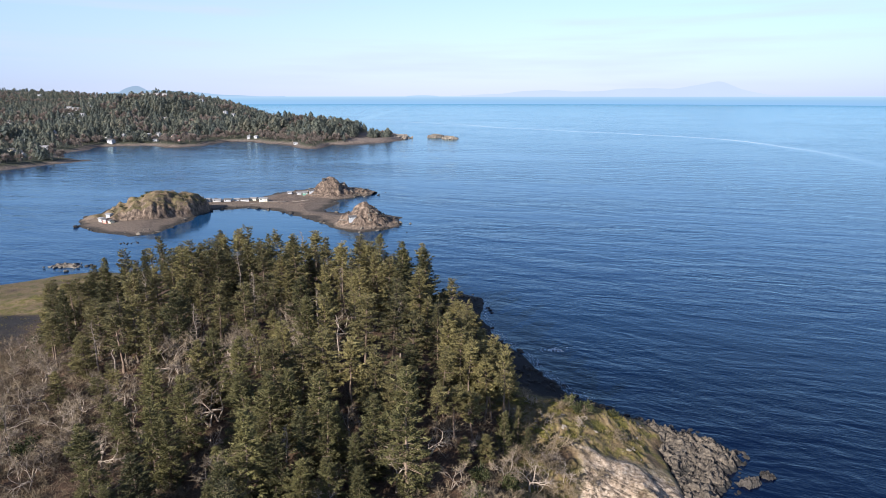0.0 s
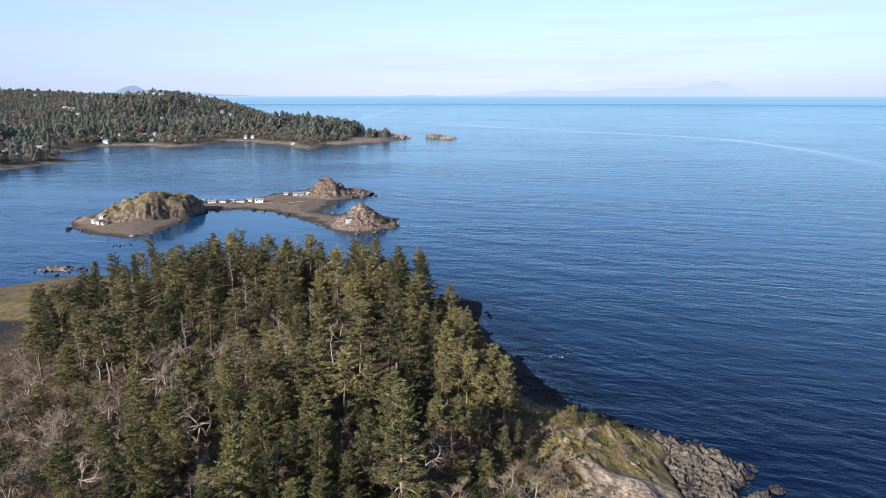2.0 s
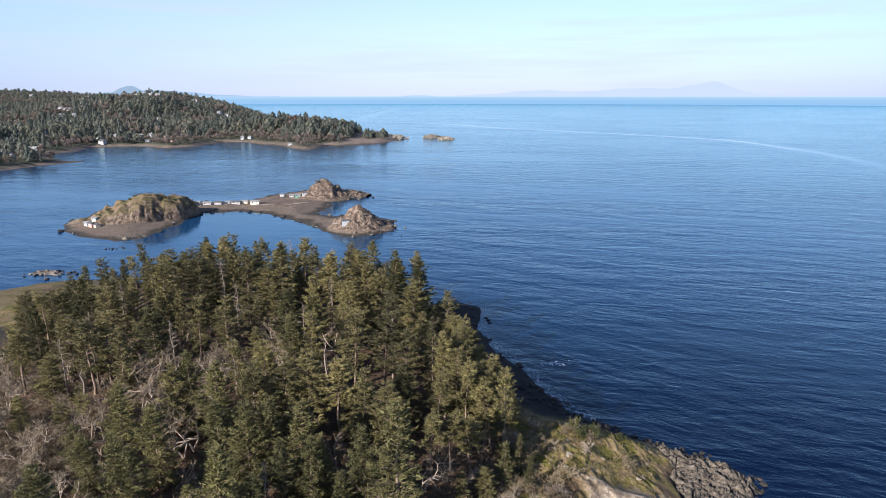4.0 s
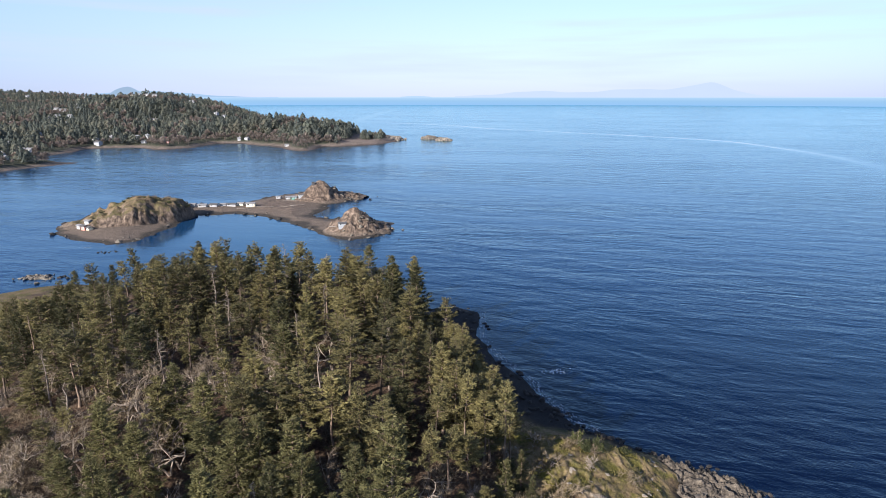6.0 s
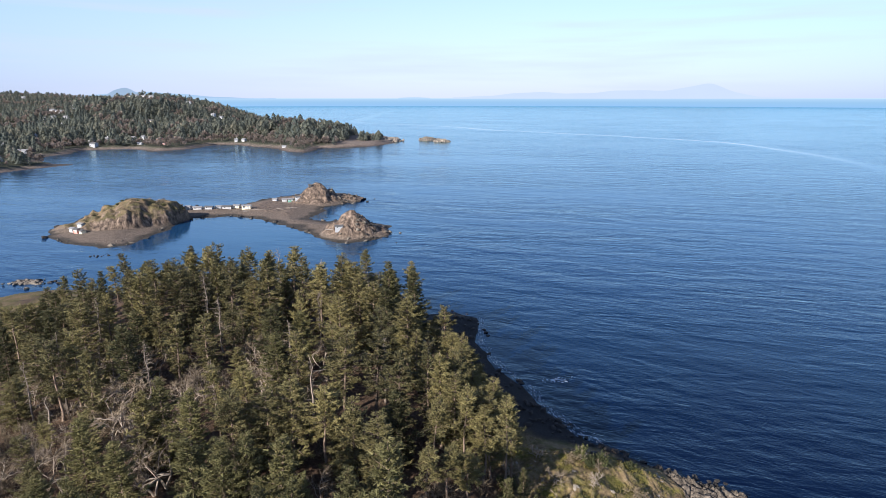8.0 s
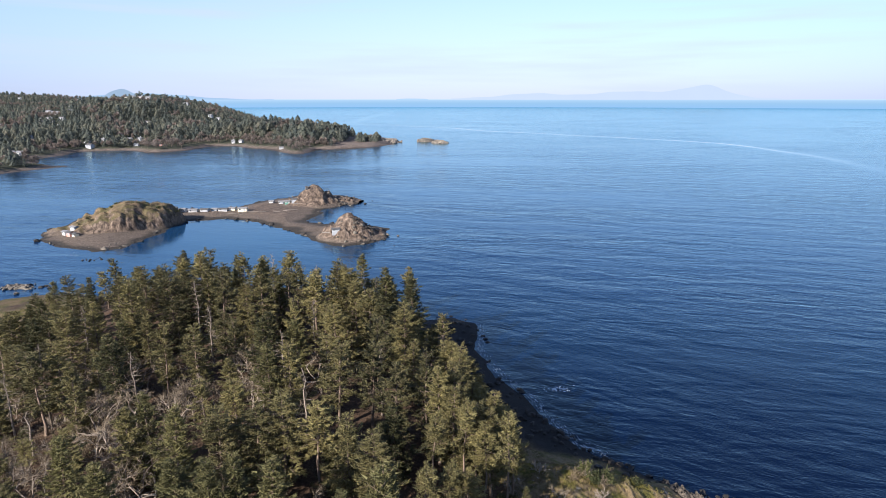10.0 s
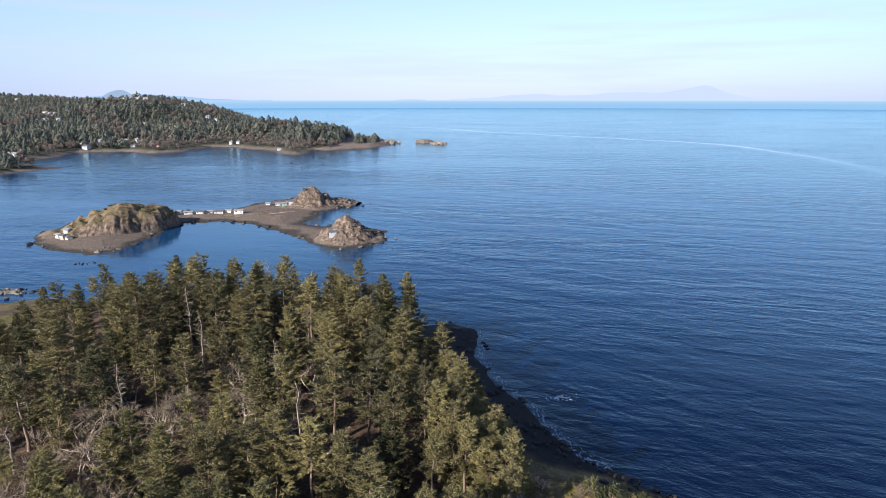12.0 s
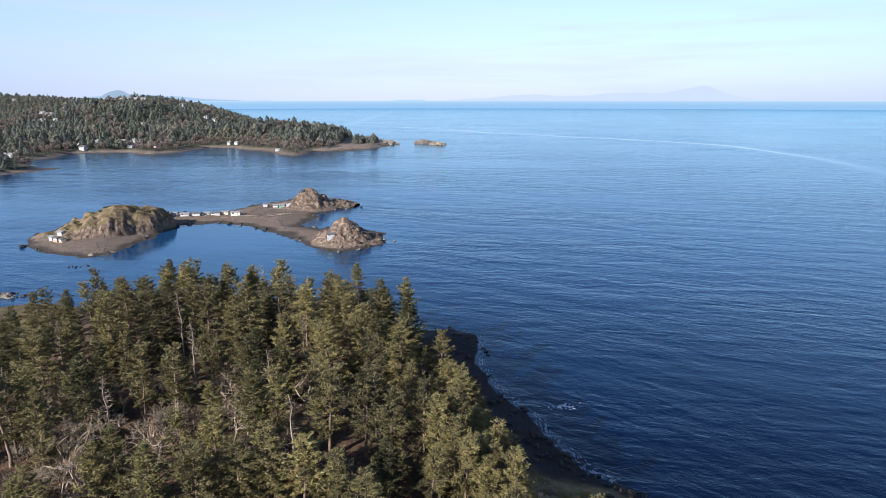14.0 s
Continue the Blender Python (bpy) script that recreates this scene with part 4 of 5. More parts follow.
for k, (x, y, s) in enumerate([(17, 80, 1.5), (23, 86, 1.1), (28, 86, 0.9), (13, 84, 1.2), (11, 88, 1.0), (14, 75, 1.5), (2, 80, 1.1), (4, 76.5, 1.2), (6, 79, 1.0), (0, 79, 1.2), (18, 74, 1.4), (22, 75, 1.2), (10, 76, 1.4), (13, 72, 1.3), (17, 70, 1.3), (20, 91, 0.9), (15, 92, 1.0), (9, 93, 1.1)]):
    plant(SHRUBS[(k * 2) % 3], x, y, s, s * 1.25)
BRUSH = []
loose = 0
for k in range(3300):
    x, y = random.uniform(-112, 12), random.uniform(54, 134)
    if x < wood_edge(y) + 2 and random.random() < 0.16 + thicket(x, y) and inland(np.array([x]), np.array([y]), HEADLAND)[0] > 5:
        s = random.uniform(0.7, 1.5)
        if loose < 215 and y < 108:
            plant(SHRUBS[random.randrange(3)], x, y, s, s * 1.15)
            loose += 1
        else:
            BRUSH.append((x, y, s))


def brushwood():
    """The rest of the thicket, too dense to tell one shrub from the next."""
    r = np.random.default_rng(75)
    kinds = []
    for seed in (76, 77, 78):
        v, f = join(sum(branching(seed, 2.6, 3, 1, 0.6, 0.028, 0.35, 9), []))
        kinds.append((np.array([tuple(p) for p in v]), f))
    V, F = [], []
    for x, y, s in BRUSH:
        v, f = kinds[r.integers(3)]
        a, o = r.uniform(0, 6.3), len(V)
        g = ground_at(headland_height, x, y) - 0.1
        P = np.stack([(v[:, 0] * math.cos(a) - v[:, 1] * math.sin(a)) * s * 1.2 + x, (v[:, 0] * math.sin(a) + v[:, 1] * math.cos(a)) * s * 1.2 + y, v[:, 2] * s + g], 1)
        V.extend(map(tuple, P))
        F.extend(tuple(i + o for i in q) for q in f)
        for _ in range(34):
            c = np.array([x, y, g + 0.2]) + r.normal(0, 1, 3) * np.array([1.1, 1.1, 0.2]) * s
            d = r.normal(0, 1, 3) + np.array([0, 0, 1.3])
            d *= r.uniform(0.5, 1.3) * s / np.linalg.norm(d)
            w = np.cross(d, r.normal(0, 1, 3))
            w *= 0.022 / np.linalg.norm(w)
            i = len(V)
            V += [tuple(c - w), tuple(c + w), tuple(c + d)]
            F.append((i, i + 1, i + 2))
    tagged(new("brushwood", mesh_of("brushwood", V, F, TWIG_BARK)), "dense brown leafless brushwood under the firs", "brushwood", kind="stuff")


brushwood()
for x, y, s in ((11.5, 80.5, 0.42), (9, 76.5, 0.5), (12.5, 77, 0.34)):
    plant(YOUNG[1], x, y, s, s * 0.8)
for k in range(9):
    x, y = random.uniform(10, 33), random.uniform(77, 96)
    s = random.uniform(0.45, 0.95)
    plant(SHRUBS[random.randrange(3)], x, y, s, s * 1.3)
for k in range(60):
    x, y = random.uniform(5, 17.5), random.uniform(64, 78)
    s = random.uniform(0.6, 1.1)
    if y < 82 - 0.4 * (x - 8):
        plant(SHRUBS[random.randrange(3)], x, y, s, s * 1.2)
for k in range(3):
    x, y = -70 + 5 * k, 100 - 4 * k
    SHRUBS[k].matrix_basis = pose(x, y, ground_at(headland_height, x, y) - 0.1)


def leafy_shrub(seed):
    r = np.random.default_rng(seed)
    root = new("leafy_shrub")
    stems = []
    V, F = [], []
    for _ in range(26):
        d = np.array([r.normal(0, 0.55), r.normal(0, 0.55), 1.0])
        d /= np.linalg.norm(d)
        L = r.uniform(0.8, 1.9)
        stems.append(tube([(0, 0, -0.1), d * L * 0.5, d * L], [0.03, 0.02, 0.008], 3))
        for _ in range(46):
            c = d * L * r.uniform(0.35, 1.05) + r.normal(0, 0.16, 3)
            a, b = r.normal(0, 1, 3), r.normal(0, 1, 3)
            a /= np.linalg.norm(a)
            b = np.cross(a, b)
            b /= np.linalg.norm(b)
            i = len(V)
            V += [c - a * 0.13, c + b * 0.07, c + a * 0.13, c - b * 0.07]
            F.append((i, i + 1, i + 2, i + 3))
    part("stems", mesh_of("stems", *join(stems), TWIG_BARK), None, root)
    part("leaves", mesh_of("leaves", V, F, LEAVES), None, root)
    return tagged(root, "low evergreen shrub with small bright leaves", "shrub", "evergreen shrubs of the headland")


GREEN = [leafy_shrub(81), leafy_shrub(82)]
GREEN[0].matrix_basis = pose(23, 90.5, ground_at(headland_height, 23, 90.5))
GREEN[1].matrix_basis = pose(10, 71, ground_at(headland_height, 10, 71))
for k, (x, y, s) in enumerate([(9, 69, 1.3), (24.5, 91, 1.2), (22, 92, 1.2), (11.5, 80, 1.0), (30, 93, 0.7), (10, 85, 1.2), (12, 95, 1.3), (5, 70, 1.2), (-20, 78, 1.5), (-58, 72, 1.6), (-64, 66, 1.5), (-73, 84, 1.6),
                               (-48, 88, 1.4), (-82, 120, 1.6), (-86, 114, 1.5), (-92, 124, 1.5), (-95, 140, 1.5), (-90, 150, 1.6), (-3, 60, 1.4), (4, 66, 1.2)]):
    plant(GREEN[k % 2], x, y, s, s)

for k in range(60):
    x, y = random.gauss(-139, 7), random.gauss(304, 8)
    if ground_at(islet_height, x, y) > 3.0:
        s = random.uniform(0.4, 0.75)
        plant(SHRUBS[k % 2] if k % 5 else GREEN[k % 2], x, y, s * 0.8, s * 1.5, islet_height)

# ---- grass ----
def grass_tufts():
    r = np.random.default_rng(91)
    V, F = [], []
    xs = np.concatenate([r.uniform(8, 36, 2600), r.uniform(-125, -95, 1500)])
    ys = np.concatenate([r.uniform(70, 104, 2600), r.uniform(120, 185, 1500)])
    ok = (inland(xs, ys, HEADLAND) > 3) & (fbm(xs, ys, 6.0, 4, 51) > -0.15) & ((ys > 81) | (xs < 17))
    xs, ys = xs[ok], ys[ok]
    zs = headland_height(xs, ys)
    for x, y, z in zip(xs, ys, zs):
        for _ in range(6):
            a = r.uniform(0, 2 * math.pi)
            o = np.array([x + r.normal(0, 0.12), y + r.normal(0, 0.12), z - 0.03])
            lean = np.array([math.cos(a), math.sin(a), 0]) * r.uniform(0.05, 0.3)
            w = np.array([-math.sin(a), math.cos(a), 0]) * 0.035
            i = len(V)
            V += [o - w, o + w, o + lean + np.array([0, 0, r.uniform(0.15, 0.45)])]
            F.append((i, i + 1, i + 2))
    ob = new("grass", mesh_of("grass", V, F, GRASS))
    tagged(ob, "tufts of olive and straw coloured grass on the bluff", "grass", kind="stuff")


GRASS = foliage_material("grass_blades", (0.058, 0.053, 0.012), (0.175, 0.140, 0.038))
grass_tufts()


# ---- rock shelf and boulders ----
def shelf_height(x, y):
    """Cracked slabs, each a little higher or lower and tilted."""
    r = np.random.default_rng(101)
    n = 2600
    px, py = r.uniform(30, 55, n), r.uniform(60, 106, n)
    hz, tx, ty = r.normal(0, 0.26, n), r.normal(0, 0.36, n), r.normal(0, 0.36, n)

    def lay(a, b):
        return (a * 0.86 - b * 0.5) * 0.62, (b * 0.86 + a * 0.5) * 2.1

    u, v = lay(x, y)
    pu, pv = lay(px, py)
    wx, wy = u + fbm(x, y, 2.6, 5, 103) * 1.7, v + fbm(x, y, 2.6, 5, 104) * 1.7
    d = inland(x, y, SHELF) + fbm(x, y, 3.0, 4, 105) * 2.2
    near, own = np.empty((x.size, 2)), np.empty(x.size, int)
    for k in range(0, x.size, 4000):
        dist = np.hypot(wx.ravel()[k:k + 4000, None] - pu[None], wy.ravel()[k:k + 4000, None] - pv[None])
        near[k:k + 4000] = np.partition(dist, 1, axis=1)[:, :2]
        own[k:k + 4000] = dist.argmin(1)
    crack = smooth(0.0, 0.05, near[:, 1] - near[:, 0]).reshape(x.shape)
    slab = (hz[own] + tx[own] * (x.ravel() - px[own]) + ty[own] * (y.ravel() - py[own])).reshape(x.shape)
    rise = smooth(-1.5, 3.5, d)
    swells = fbm(x, y, 6.0, 3, 109) * 0.5
    warp = fbm(x, y, 9.0, 3, 111) * 6.0 + fbm(x, y, 1.6, 4, 112) * 1.3
    beds = 0.0
    for period, tall, lean in ((2.7, 1.0, 0.45), (0.95, 0.58, 0.25)):
        g = (x * lean + y * 0.92 + warp) / period
        saw = g - np.floor(g)
        beds = beds + tall * np.minimum(saw, (1 - saw) * 6) * smooth(-0.25, 0.2, fbm(x, y, period * 1.6, 3, 113))
    return -1.4 + rise * (1.75 + beds + swells + slab * 0.8 + 0.2 * crack) + fbm(x, y, 0.5, 3, 107) * 0.10


shelf = new("rock_shelf", grid_mesh("rock_shelf", np.arange(33, 55, 0.14), np.arange(64, 105, 0.14), shelf_height, lambda x, y: inland(x, y, SHELF) > -2.5, SHELF_ROCK, None, False))
tagged(shelf, "cracked grey and tan rock shelf at the tide line", "rock shelf", kind="structure")


def boulder(seed, mat, label):
    r = np.random.default_rng(seed)
    bm = bmesh.new()
    bmesh.ops.create_icosphere(bm, subdivisions=1, radius=0.55)
    q = r.normal(0, 1, (7, 3))
    q /= np.linalg.norm(q, axis=1)[:, None]
    cut = r.uniform(0.22, 0.42, 7)
    for v in bm.verts:
        p = np.array(v.co)
        for n, c in zip(q, cut):
            o = p @ n - c
            if o > 0:
                p = p - n * o * 0.9
        v.co = Vector(p * np.array([1.25, 0.95, 0.7]))
    me = bpy.data.meshes.new("boulder")
    bm.to_mesh(me)
    bm.free()
    me.materials.append(mat)
    return tagged(new("boulder", me), label, "boulder", "boulders along the shore")


DRY = [boulder(111 + k, SHORE_ROCK, "grey tan angular boulder on the shore") for k in range(3)]
WET = [boulder(121 + k, WET_ROCK, "dark wet boulder at the water's edge") for k in range(3)]


def strew(kinds, x, y, z, s):
    m = Matrix.Translation((x, y, z)) @ Euler((random.uniform(-0.4, 0.4), random.uniform(-0.4, 0.4), random.uniform(0, 6.3))).to_matrix().to_4x4() @ Matrix.Diagonal((s, s * random.uniform(0.7, 1.1), s * random.uniform(0.6, 1), 1))
    copy_thing(random.choice(kinds), m)


LEDGES = [boulder(131 + k, LEDGE_ROCK, "pale rock ledge breaking through the moss") for k in range(3)]
for k, ob in enumerate(LEDGES):
    x, y = 20 + 5 * k, 88 - 2 * k
    ob.matrix_basis = pose(x, y, ground_at(headland_height, x, y), 0, 0, -40) @ Matrix.Diagonal((1.0, 0.8, 0.5, 1))
for _ in range(110):
    x, y = random.uniform(12, 36), random.uniform(78, 100)
    if fbm(np.array([x]), np.array([y]), 5.0, 3, 27)[0] > 0.02 and inland(np.array([x]), np.array([y]), HEADLAND)[0] > 3:
        s = random.uniform(0.35, 1.0)
        copy_thing(random.choice(LEDGES), pose(x, y, ground_at(headland_height, x, y) - 0.02 * s, random.uniform(-12, 12), random.uniform(-12, 12), random.uniform(0, 360)) @ Matrix.Diagonal((s * 1.15, s * 0.95, s * 0.5, 1)))
RUBBLE = {0: ([], []), 1: ([], [])}


def rubble(wet, x, y, z, s):
    """A boulder too far off to stand alone: it goes into the loose rubble."""
    V, F = RUBBLE[wet]
    me = random.choice(WET if wet else DRY).data
    m = Matrix.Translation((x, y, z)) @ Euler((random.uniform(-0.4, 0.4), random.uniform(-0.4, 0.4), random.uniform(0, 6.3))).to_matrix().to_4x4() @ Matrix.Diagonal((s, s * random.uniform(0.7, 1.1), s * random.uniform(0.6, 1), 1))
    o = len(V)
    V.extend(tuple(m @ v.co) for v in me.vertices)
    F.extend(tuple(i + o for i in p.vertices) for p in me.polygons)


def along(outline, a, b):
    """A random place on the shore between two corners of an outline."""
    i = random.randrange(a, b)
    (x0, y0), (x1, y1) = outline[i], outline[(i + 1) % len(outline)]
    t = random.random()
    return x0 + (x1 - x0) * t, y0 + (y1 - y0) * t


for _ in range(120):
    x, y = along(HEADLAND, 0, 13)
    x, y = x + random.gauss(-1.5, 2.2), y + random.gauss(0, 1.5)
    s = random.uniform(0.5, 1.7)
    strew(WET, x, y, max(ground_at(headland_height, x, y), -0.4) + 0.1 * s, s)
for _ in range(40):
    x, y = along(SHELF, 0, 8)
    x, y = x + random.gauss(0, 1.2), y + random.gauss(0, 1.2)
    s = random.uniform(0.4, 1.4)
    strew(WET, x, y, -0.1, s)
for _ in range(26):
    strew(DRY if random.random() < 0.6 else WET, random.gauss(-137, 4.0), random.gauss(206, 2.6), random.uniform(0.0, 0.5), random.uniform(0.7, 2.2))
for _ in range(90):
    x, y = along(ISLETS, 0, len(ISLETS))
    s = random.uniform(1.2, 3.6)
    rubble(random.random() < 0.7, x + random.gauss(0, 1.2), y + random.gauss(0, 1.2), 0.1, s)
for _ in range(70):
    x, y = random.gauss(-30, 5), random.gauss(277, 6)
    s = random.uniform(0.7, 2.2)
    rubble(random.random() < 0.4, x, y, max(ground_at(islet_height, x, y), -0.2) + 0.1 * s, s)
for _ in range(60):
    x, y = random.gauss(-57, 8), random.gauss(366, 5)
    s = random.uniform(0.7, 2.4)
    rubble(random.random() < 0.4, x, y, max(ground_at(islet_height, x, y), 0) + 0.1 * s, s)
for _ in range(60):
    x, y = along(ISLETS, 1, 9)
    s = random.uniform(0.5, 1.3)
    x, y = x + random.gauss(-1, 3.0), y + random.gauss(1.5, 3.0)
    if ground_at(islet_height, x, y) > 0.3:
        rubble(0, x, y, ground_at(islet_height, x, y) + 0.05 * s, s)
for _ in range(16):
    rubble(1, random.gauss(-132, 2.4), random.gauss(240, 1.2), 0.0, random.uniform(0.5, 1.3))
for wet, label in ((0, "loose grey brown rocks strewn over the islets"), (1, "dark wet rocks along the islets' waterline")):
    tagged(new("rubble", mesh_of("rubble", *RUBBLE[wet], WET_ROCK if wet else SHORE_ROCK)), label, "rocks", kind="stuff")
for k, ob in enumerate(DRY + WET):
    ob.matrix_basis = pose(40 + 1.2 * k, 88 + 0.8 * k, 1.1) if k < 3 else pose(12 + 0.4 * k, 168 - 2 * k, 0.1)
    ob.scale = (1.2, 1.1, 0.9)


# ---- far conifer woods ----
def far_crown(seed, n, low, wide, taper, size):
    """A crown of many small scraps lying over an uneven egg or cone."""
    r = np.random.default_rng(seed)
    V, F = [], []
    for k in range(n):
        q = (k + r.uniform(0.2, 0.8)) / n
        a = k * 2.4 + r.uniform(-0.5, 0.5)
        z = low + (0.97 - low) * q
        lobe = 1 + 0.5 * float(value_noise(a * 1.0 + 5, q * 4, seed))
        rad = wide * (1 - q) ** taper * min(1.0, 0.55 + 2.2 * q) * lobe + 0.006
        out = np.array([math.cos(a), math.sin(a), 0.45])
        c = np.array([math.cos(a) * rad, math.sin(a) * rad, z]) + r.normal(0, 0.008, 3)
        side = np.array([-math.sin(a), math.cos(a), 0])
        rise = np.cross(out, side)
        w, h = size * r.uniform(0.7, 1.3), size * r.uniform(0.7, 1.4)
        i = len(V)
        V += [c - side * w - rise * h * 0.2, c + side * w - rise * h * 0.1 + out * r.normal(0, 0.02), c - rise * h * 0.9 + out * 0.02 * r.normal(), c + rise * h]
        F += [(i, i + 1, i + 3), (i, i + 2, i + 1)]
    i = len(V)
    V += [(0.014, 0, 0), (-0.01, 0.012, 0), (-0.01, -0.012, 0), (0, 0, 0.8)]
    F += [(i, i + 1, i + 3), (i + 1, i + 2, i + 3), (i + 2, i, i + 3)]
    return np.array(V, float), np.array(F)


def far_conifer(seed, n=40):
    return far_crown(seed, n, 0.12, 0.29, 0.62, 0.080 if n > 30 else 0.11)


def far_round(seed):
    return far_crown(seed, 46, 0.16, 0.44, 0.45, 0.095)


def far_bare(seed):
    r = np.random.default_rng(seed)
    V, F = [], []
    for k in range(110):
        d = r.normal(0, 1, 3)
        d[2] = abs(d[2]) + 0.05
        d /= np.linalg.norm(d)
        o = np.array([0, 0, 0.42])
        e = o + d * np.array([0.34, 0.34, 0.5]) * r.uniform(0.5, 1.05)
        m = o + (e - o) * 0.55
        w = np.cross(d, r.normal(0, 1, 3)) * 0.045
        i = len(V)
        V += [m - w, m + w, e]
        F.append((i, i + 1, i + 2))
    for a in (0.0, 2.1):
        i = len(V)
        V += [(-0.02 * math.cos(a), -0.02 * math.sin(a), 0), (0.02 * math.cos(a), 0.02 * math.sin(a), 0), (0, 0, 0.7)]
        F.append((i, i + 1, i + 2))
    return np.array(V, float), np.array(F)


CLEARINGS = []


def woods(name, label, templates, xs, ys, sizes, mat, fn):
    r = np.random.default_rng(131)
    zs = fn(xs, ys)
    allv, allf, o = [], [], 0
    for x, y, z, h in zip(xs, ys, zs, sizes):
        V, F = templates[r.integers(len(templates))]
        a = r.uniform(0, 2 * math.pi)
        c, s = math.cos(a), math.sin(a)
        w = h * r.uniform(0.85, 1.25)
        P = np.stack([(V[:, 0] * c - V[:, 1] * s) * w + x, (V[:, 0] * s + V[:, 1] * c) * w + y, V[:, 2] * h + z - 0.3], 1)
        allv.append(P)
        allf.append(F + o)
        o += len(V)
    P, F = np.concatenate(allv), np.concatenate(allf)
    me = bpy.data.meshes.new(name)
    me.vertices.add(len(P))
    me.vertices.foreach_set("co", P.ravel())
    me.loops.add(F.size)
    me.loops.foreach_set("vertex_index", F.ravel().astype(np.int32))
    me.polygons.add(len(F))
    me.polygons.foreach_set("loop_start", np.arange(0, F.size, 3, dtype=np.int32))
    me.update(calc_edges=True)
    me.materials.append(mat)
    tagged(new(name, me), label, "woods", kind="stuff")


# ---- houses of the far shore ----
WHITE = paint_material("white_siding", (0.46, 0.445, 0.42), 0.35)
CREAM = paint_material("cream_siding", (0.72, 0.62, 0.42), 0.2)
GREY = paint_material("grey_siding", (0.34, 0.34, 0.34), 0.2)
BLUE = paint_material("blue_siding", (0.16, 0.25, 0.42), 0.2)
PINK = paint_material("faded_red_siding", (0.55, 0.26, 0.20), 0.3)
GREEN_PAINT = paint_material("green_siding", (0.16, 0.34, 0.25), 0.3)
TIN = paint_material("pale_roofing", (0.24, 0.23, 0.22), 0.4, 0.6)
SHINGLE = paint_material("dark_shingles", (0.10, 0.095, 0.09), 0.4, 0.9)
GLASS = paint_material("dark_window_glass", (0.03, 0.035, 0.04), 0.3, 0.1)
TRIM = paint_material("white_trim", (0.8, 0.8, 0.78), 0.1)


def gable_roof(w, d, h, over, mat):
    """Two slabs of roof with thickness over a ridge along x."""
    x, y, t = w / 2 + over, d / 2 + over, 0.18
    prof = [(-y, 0), (0, h), (y, 0), (y, -t), (0, h - t * 1.2), (-y, -t)]
    verts = [(s * x, a, b) for s in (-1, 1) for a, b in prof]
    faces = [(i, (i + 1) % 6, 6 + (i + 1) % 6, 6 + i) for i in range(6)] + [(0, 5, 4, 1), (1, 4, 3, 2), (6, 7, 10, 11), (7, 8, 9, 10)]
    return mesh_of("roof", verts, faces, mat)


def gabled_walls(w, d, h, rise, mat):
    x, y = w / 2, d / 2
    prof = [(-y, -1.5), (y, -1.5), (y, h), (0, h + rise - 0.2), (-y, h)]
    verts = [(s * x, a, b) for s in (-1, 1) for a, b in prof]
    faces = [(i, (i + 1) % 5, 5 + (i + 1) % 5, 5 + i) for i in range(5)] + [(4, 3, 2, 1, 0), (5, 6, 7, 8, 9)]
    return mesh_of("wall", verts, faces, mat)


def building(kind, label, group, x, y, fn, w, d, h, rise, wall, roof, turn, rows=1, wins=3, chimney=False):
    root = new(kind)
    root.matrix_basis = pose(x, y, max(ground_at(fn, x, y), 0.9) + 0.1, 0, 0, turn)
    part("wall", gabled_walls(w, d, h, rise, wall), None, root)
    r = part("roof", gable_roof(w, d, rise, 0.35, roof), None, root, m=pose(0, 0, h))
    if chimney:
        part("chimney", box_mesh("chimney", 0.7, 0.7, 1.6, GREY), None, r, m=pose(w * 0.2, 0, rise - 0.5))
    ww, wh = min(1.3, w / (wins + 1) * 0.55), min(1.2, h / rows * 0.45)
    for f in range(rows):
        for k in range(wins):
            px = (k - (wins - 1) / 2) * w / wins
            z = h * (f + 0.36) / rows
            if f == 0 and k == wins - 1:
                part("door", box_mesh("door", 0.95, 0.08, min(2.0, h * 0.8), GREY), None, root, m=pose(px, -d / 2 - 0.02, 0.05))
                continue
            win = part("window", box_mesh("window", ww + 0.24, 0.10, wh + 0.24, TRIM), None, root, m=pose(px, -d / 2 - 0.03, z - 0.12))
            part("pane", box_mesh("pane", ww, 0.06, wh, GLASS), None, win, m=pose(0, -0.04, 0.12))
    return tagged(root, label, "house" if kind == "house" else "shack", group)


FAR_HOUSES = [(-486, 686, 15, WHITE, TIN), (-444, 650, 13, WHITE, TIN), (-428, 642, 16, WHITE, TIN), (-430, 600, 12, GREY, SHINGLE), (-400, 562, 12, WHITE, TIN), (-449, 618, 10, CREAM, SHINGLE),
              (-671, 1058, 18, WHITE, TIN), (-646, 1045, 16, WHITE, TIN), (-617, 1016, 22, WHITE, TIN), (-534, 880, 14, WHITE, TIN), (-565, 894, 12, WHITE, SHINGLE), (-489, 789, 11, WHITE, TIN),
              (-499, 768, 8, WHITE, TIN), (-476, 778, 8, CREAM, SHINGLE), (-627, 906, 12, WHITE, TIN), (-650, 900, 11, WHITE, SHINGLE), (-632, 1081, 9, WHITE, TIN), (-436, 779, 13, GREY, SHINGLE),
              (-425, 795, 10, GREY, TIN), (-417, 805, 9, CREAM, SHINGLE), (-400, 810, 15, WHITE, TIN), (-388, 816, 12, WHITE, TIN), (-361, 805, 14, PINK, SHINGLE), (-466, 953, 13, CREAM, TIN),
              (-450, 975, 16, CREAM, TIN)]
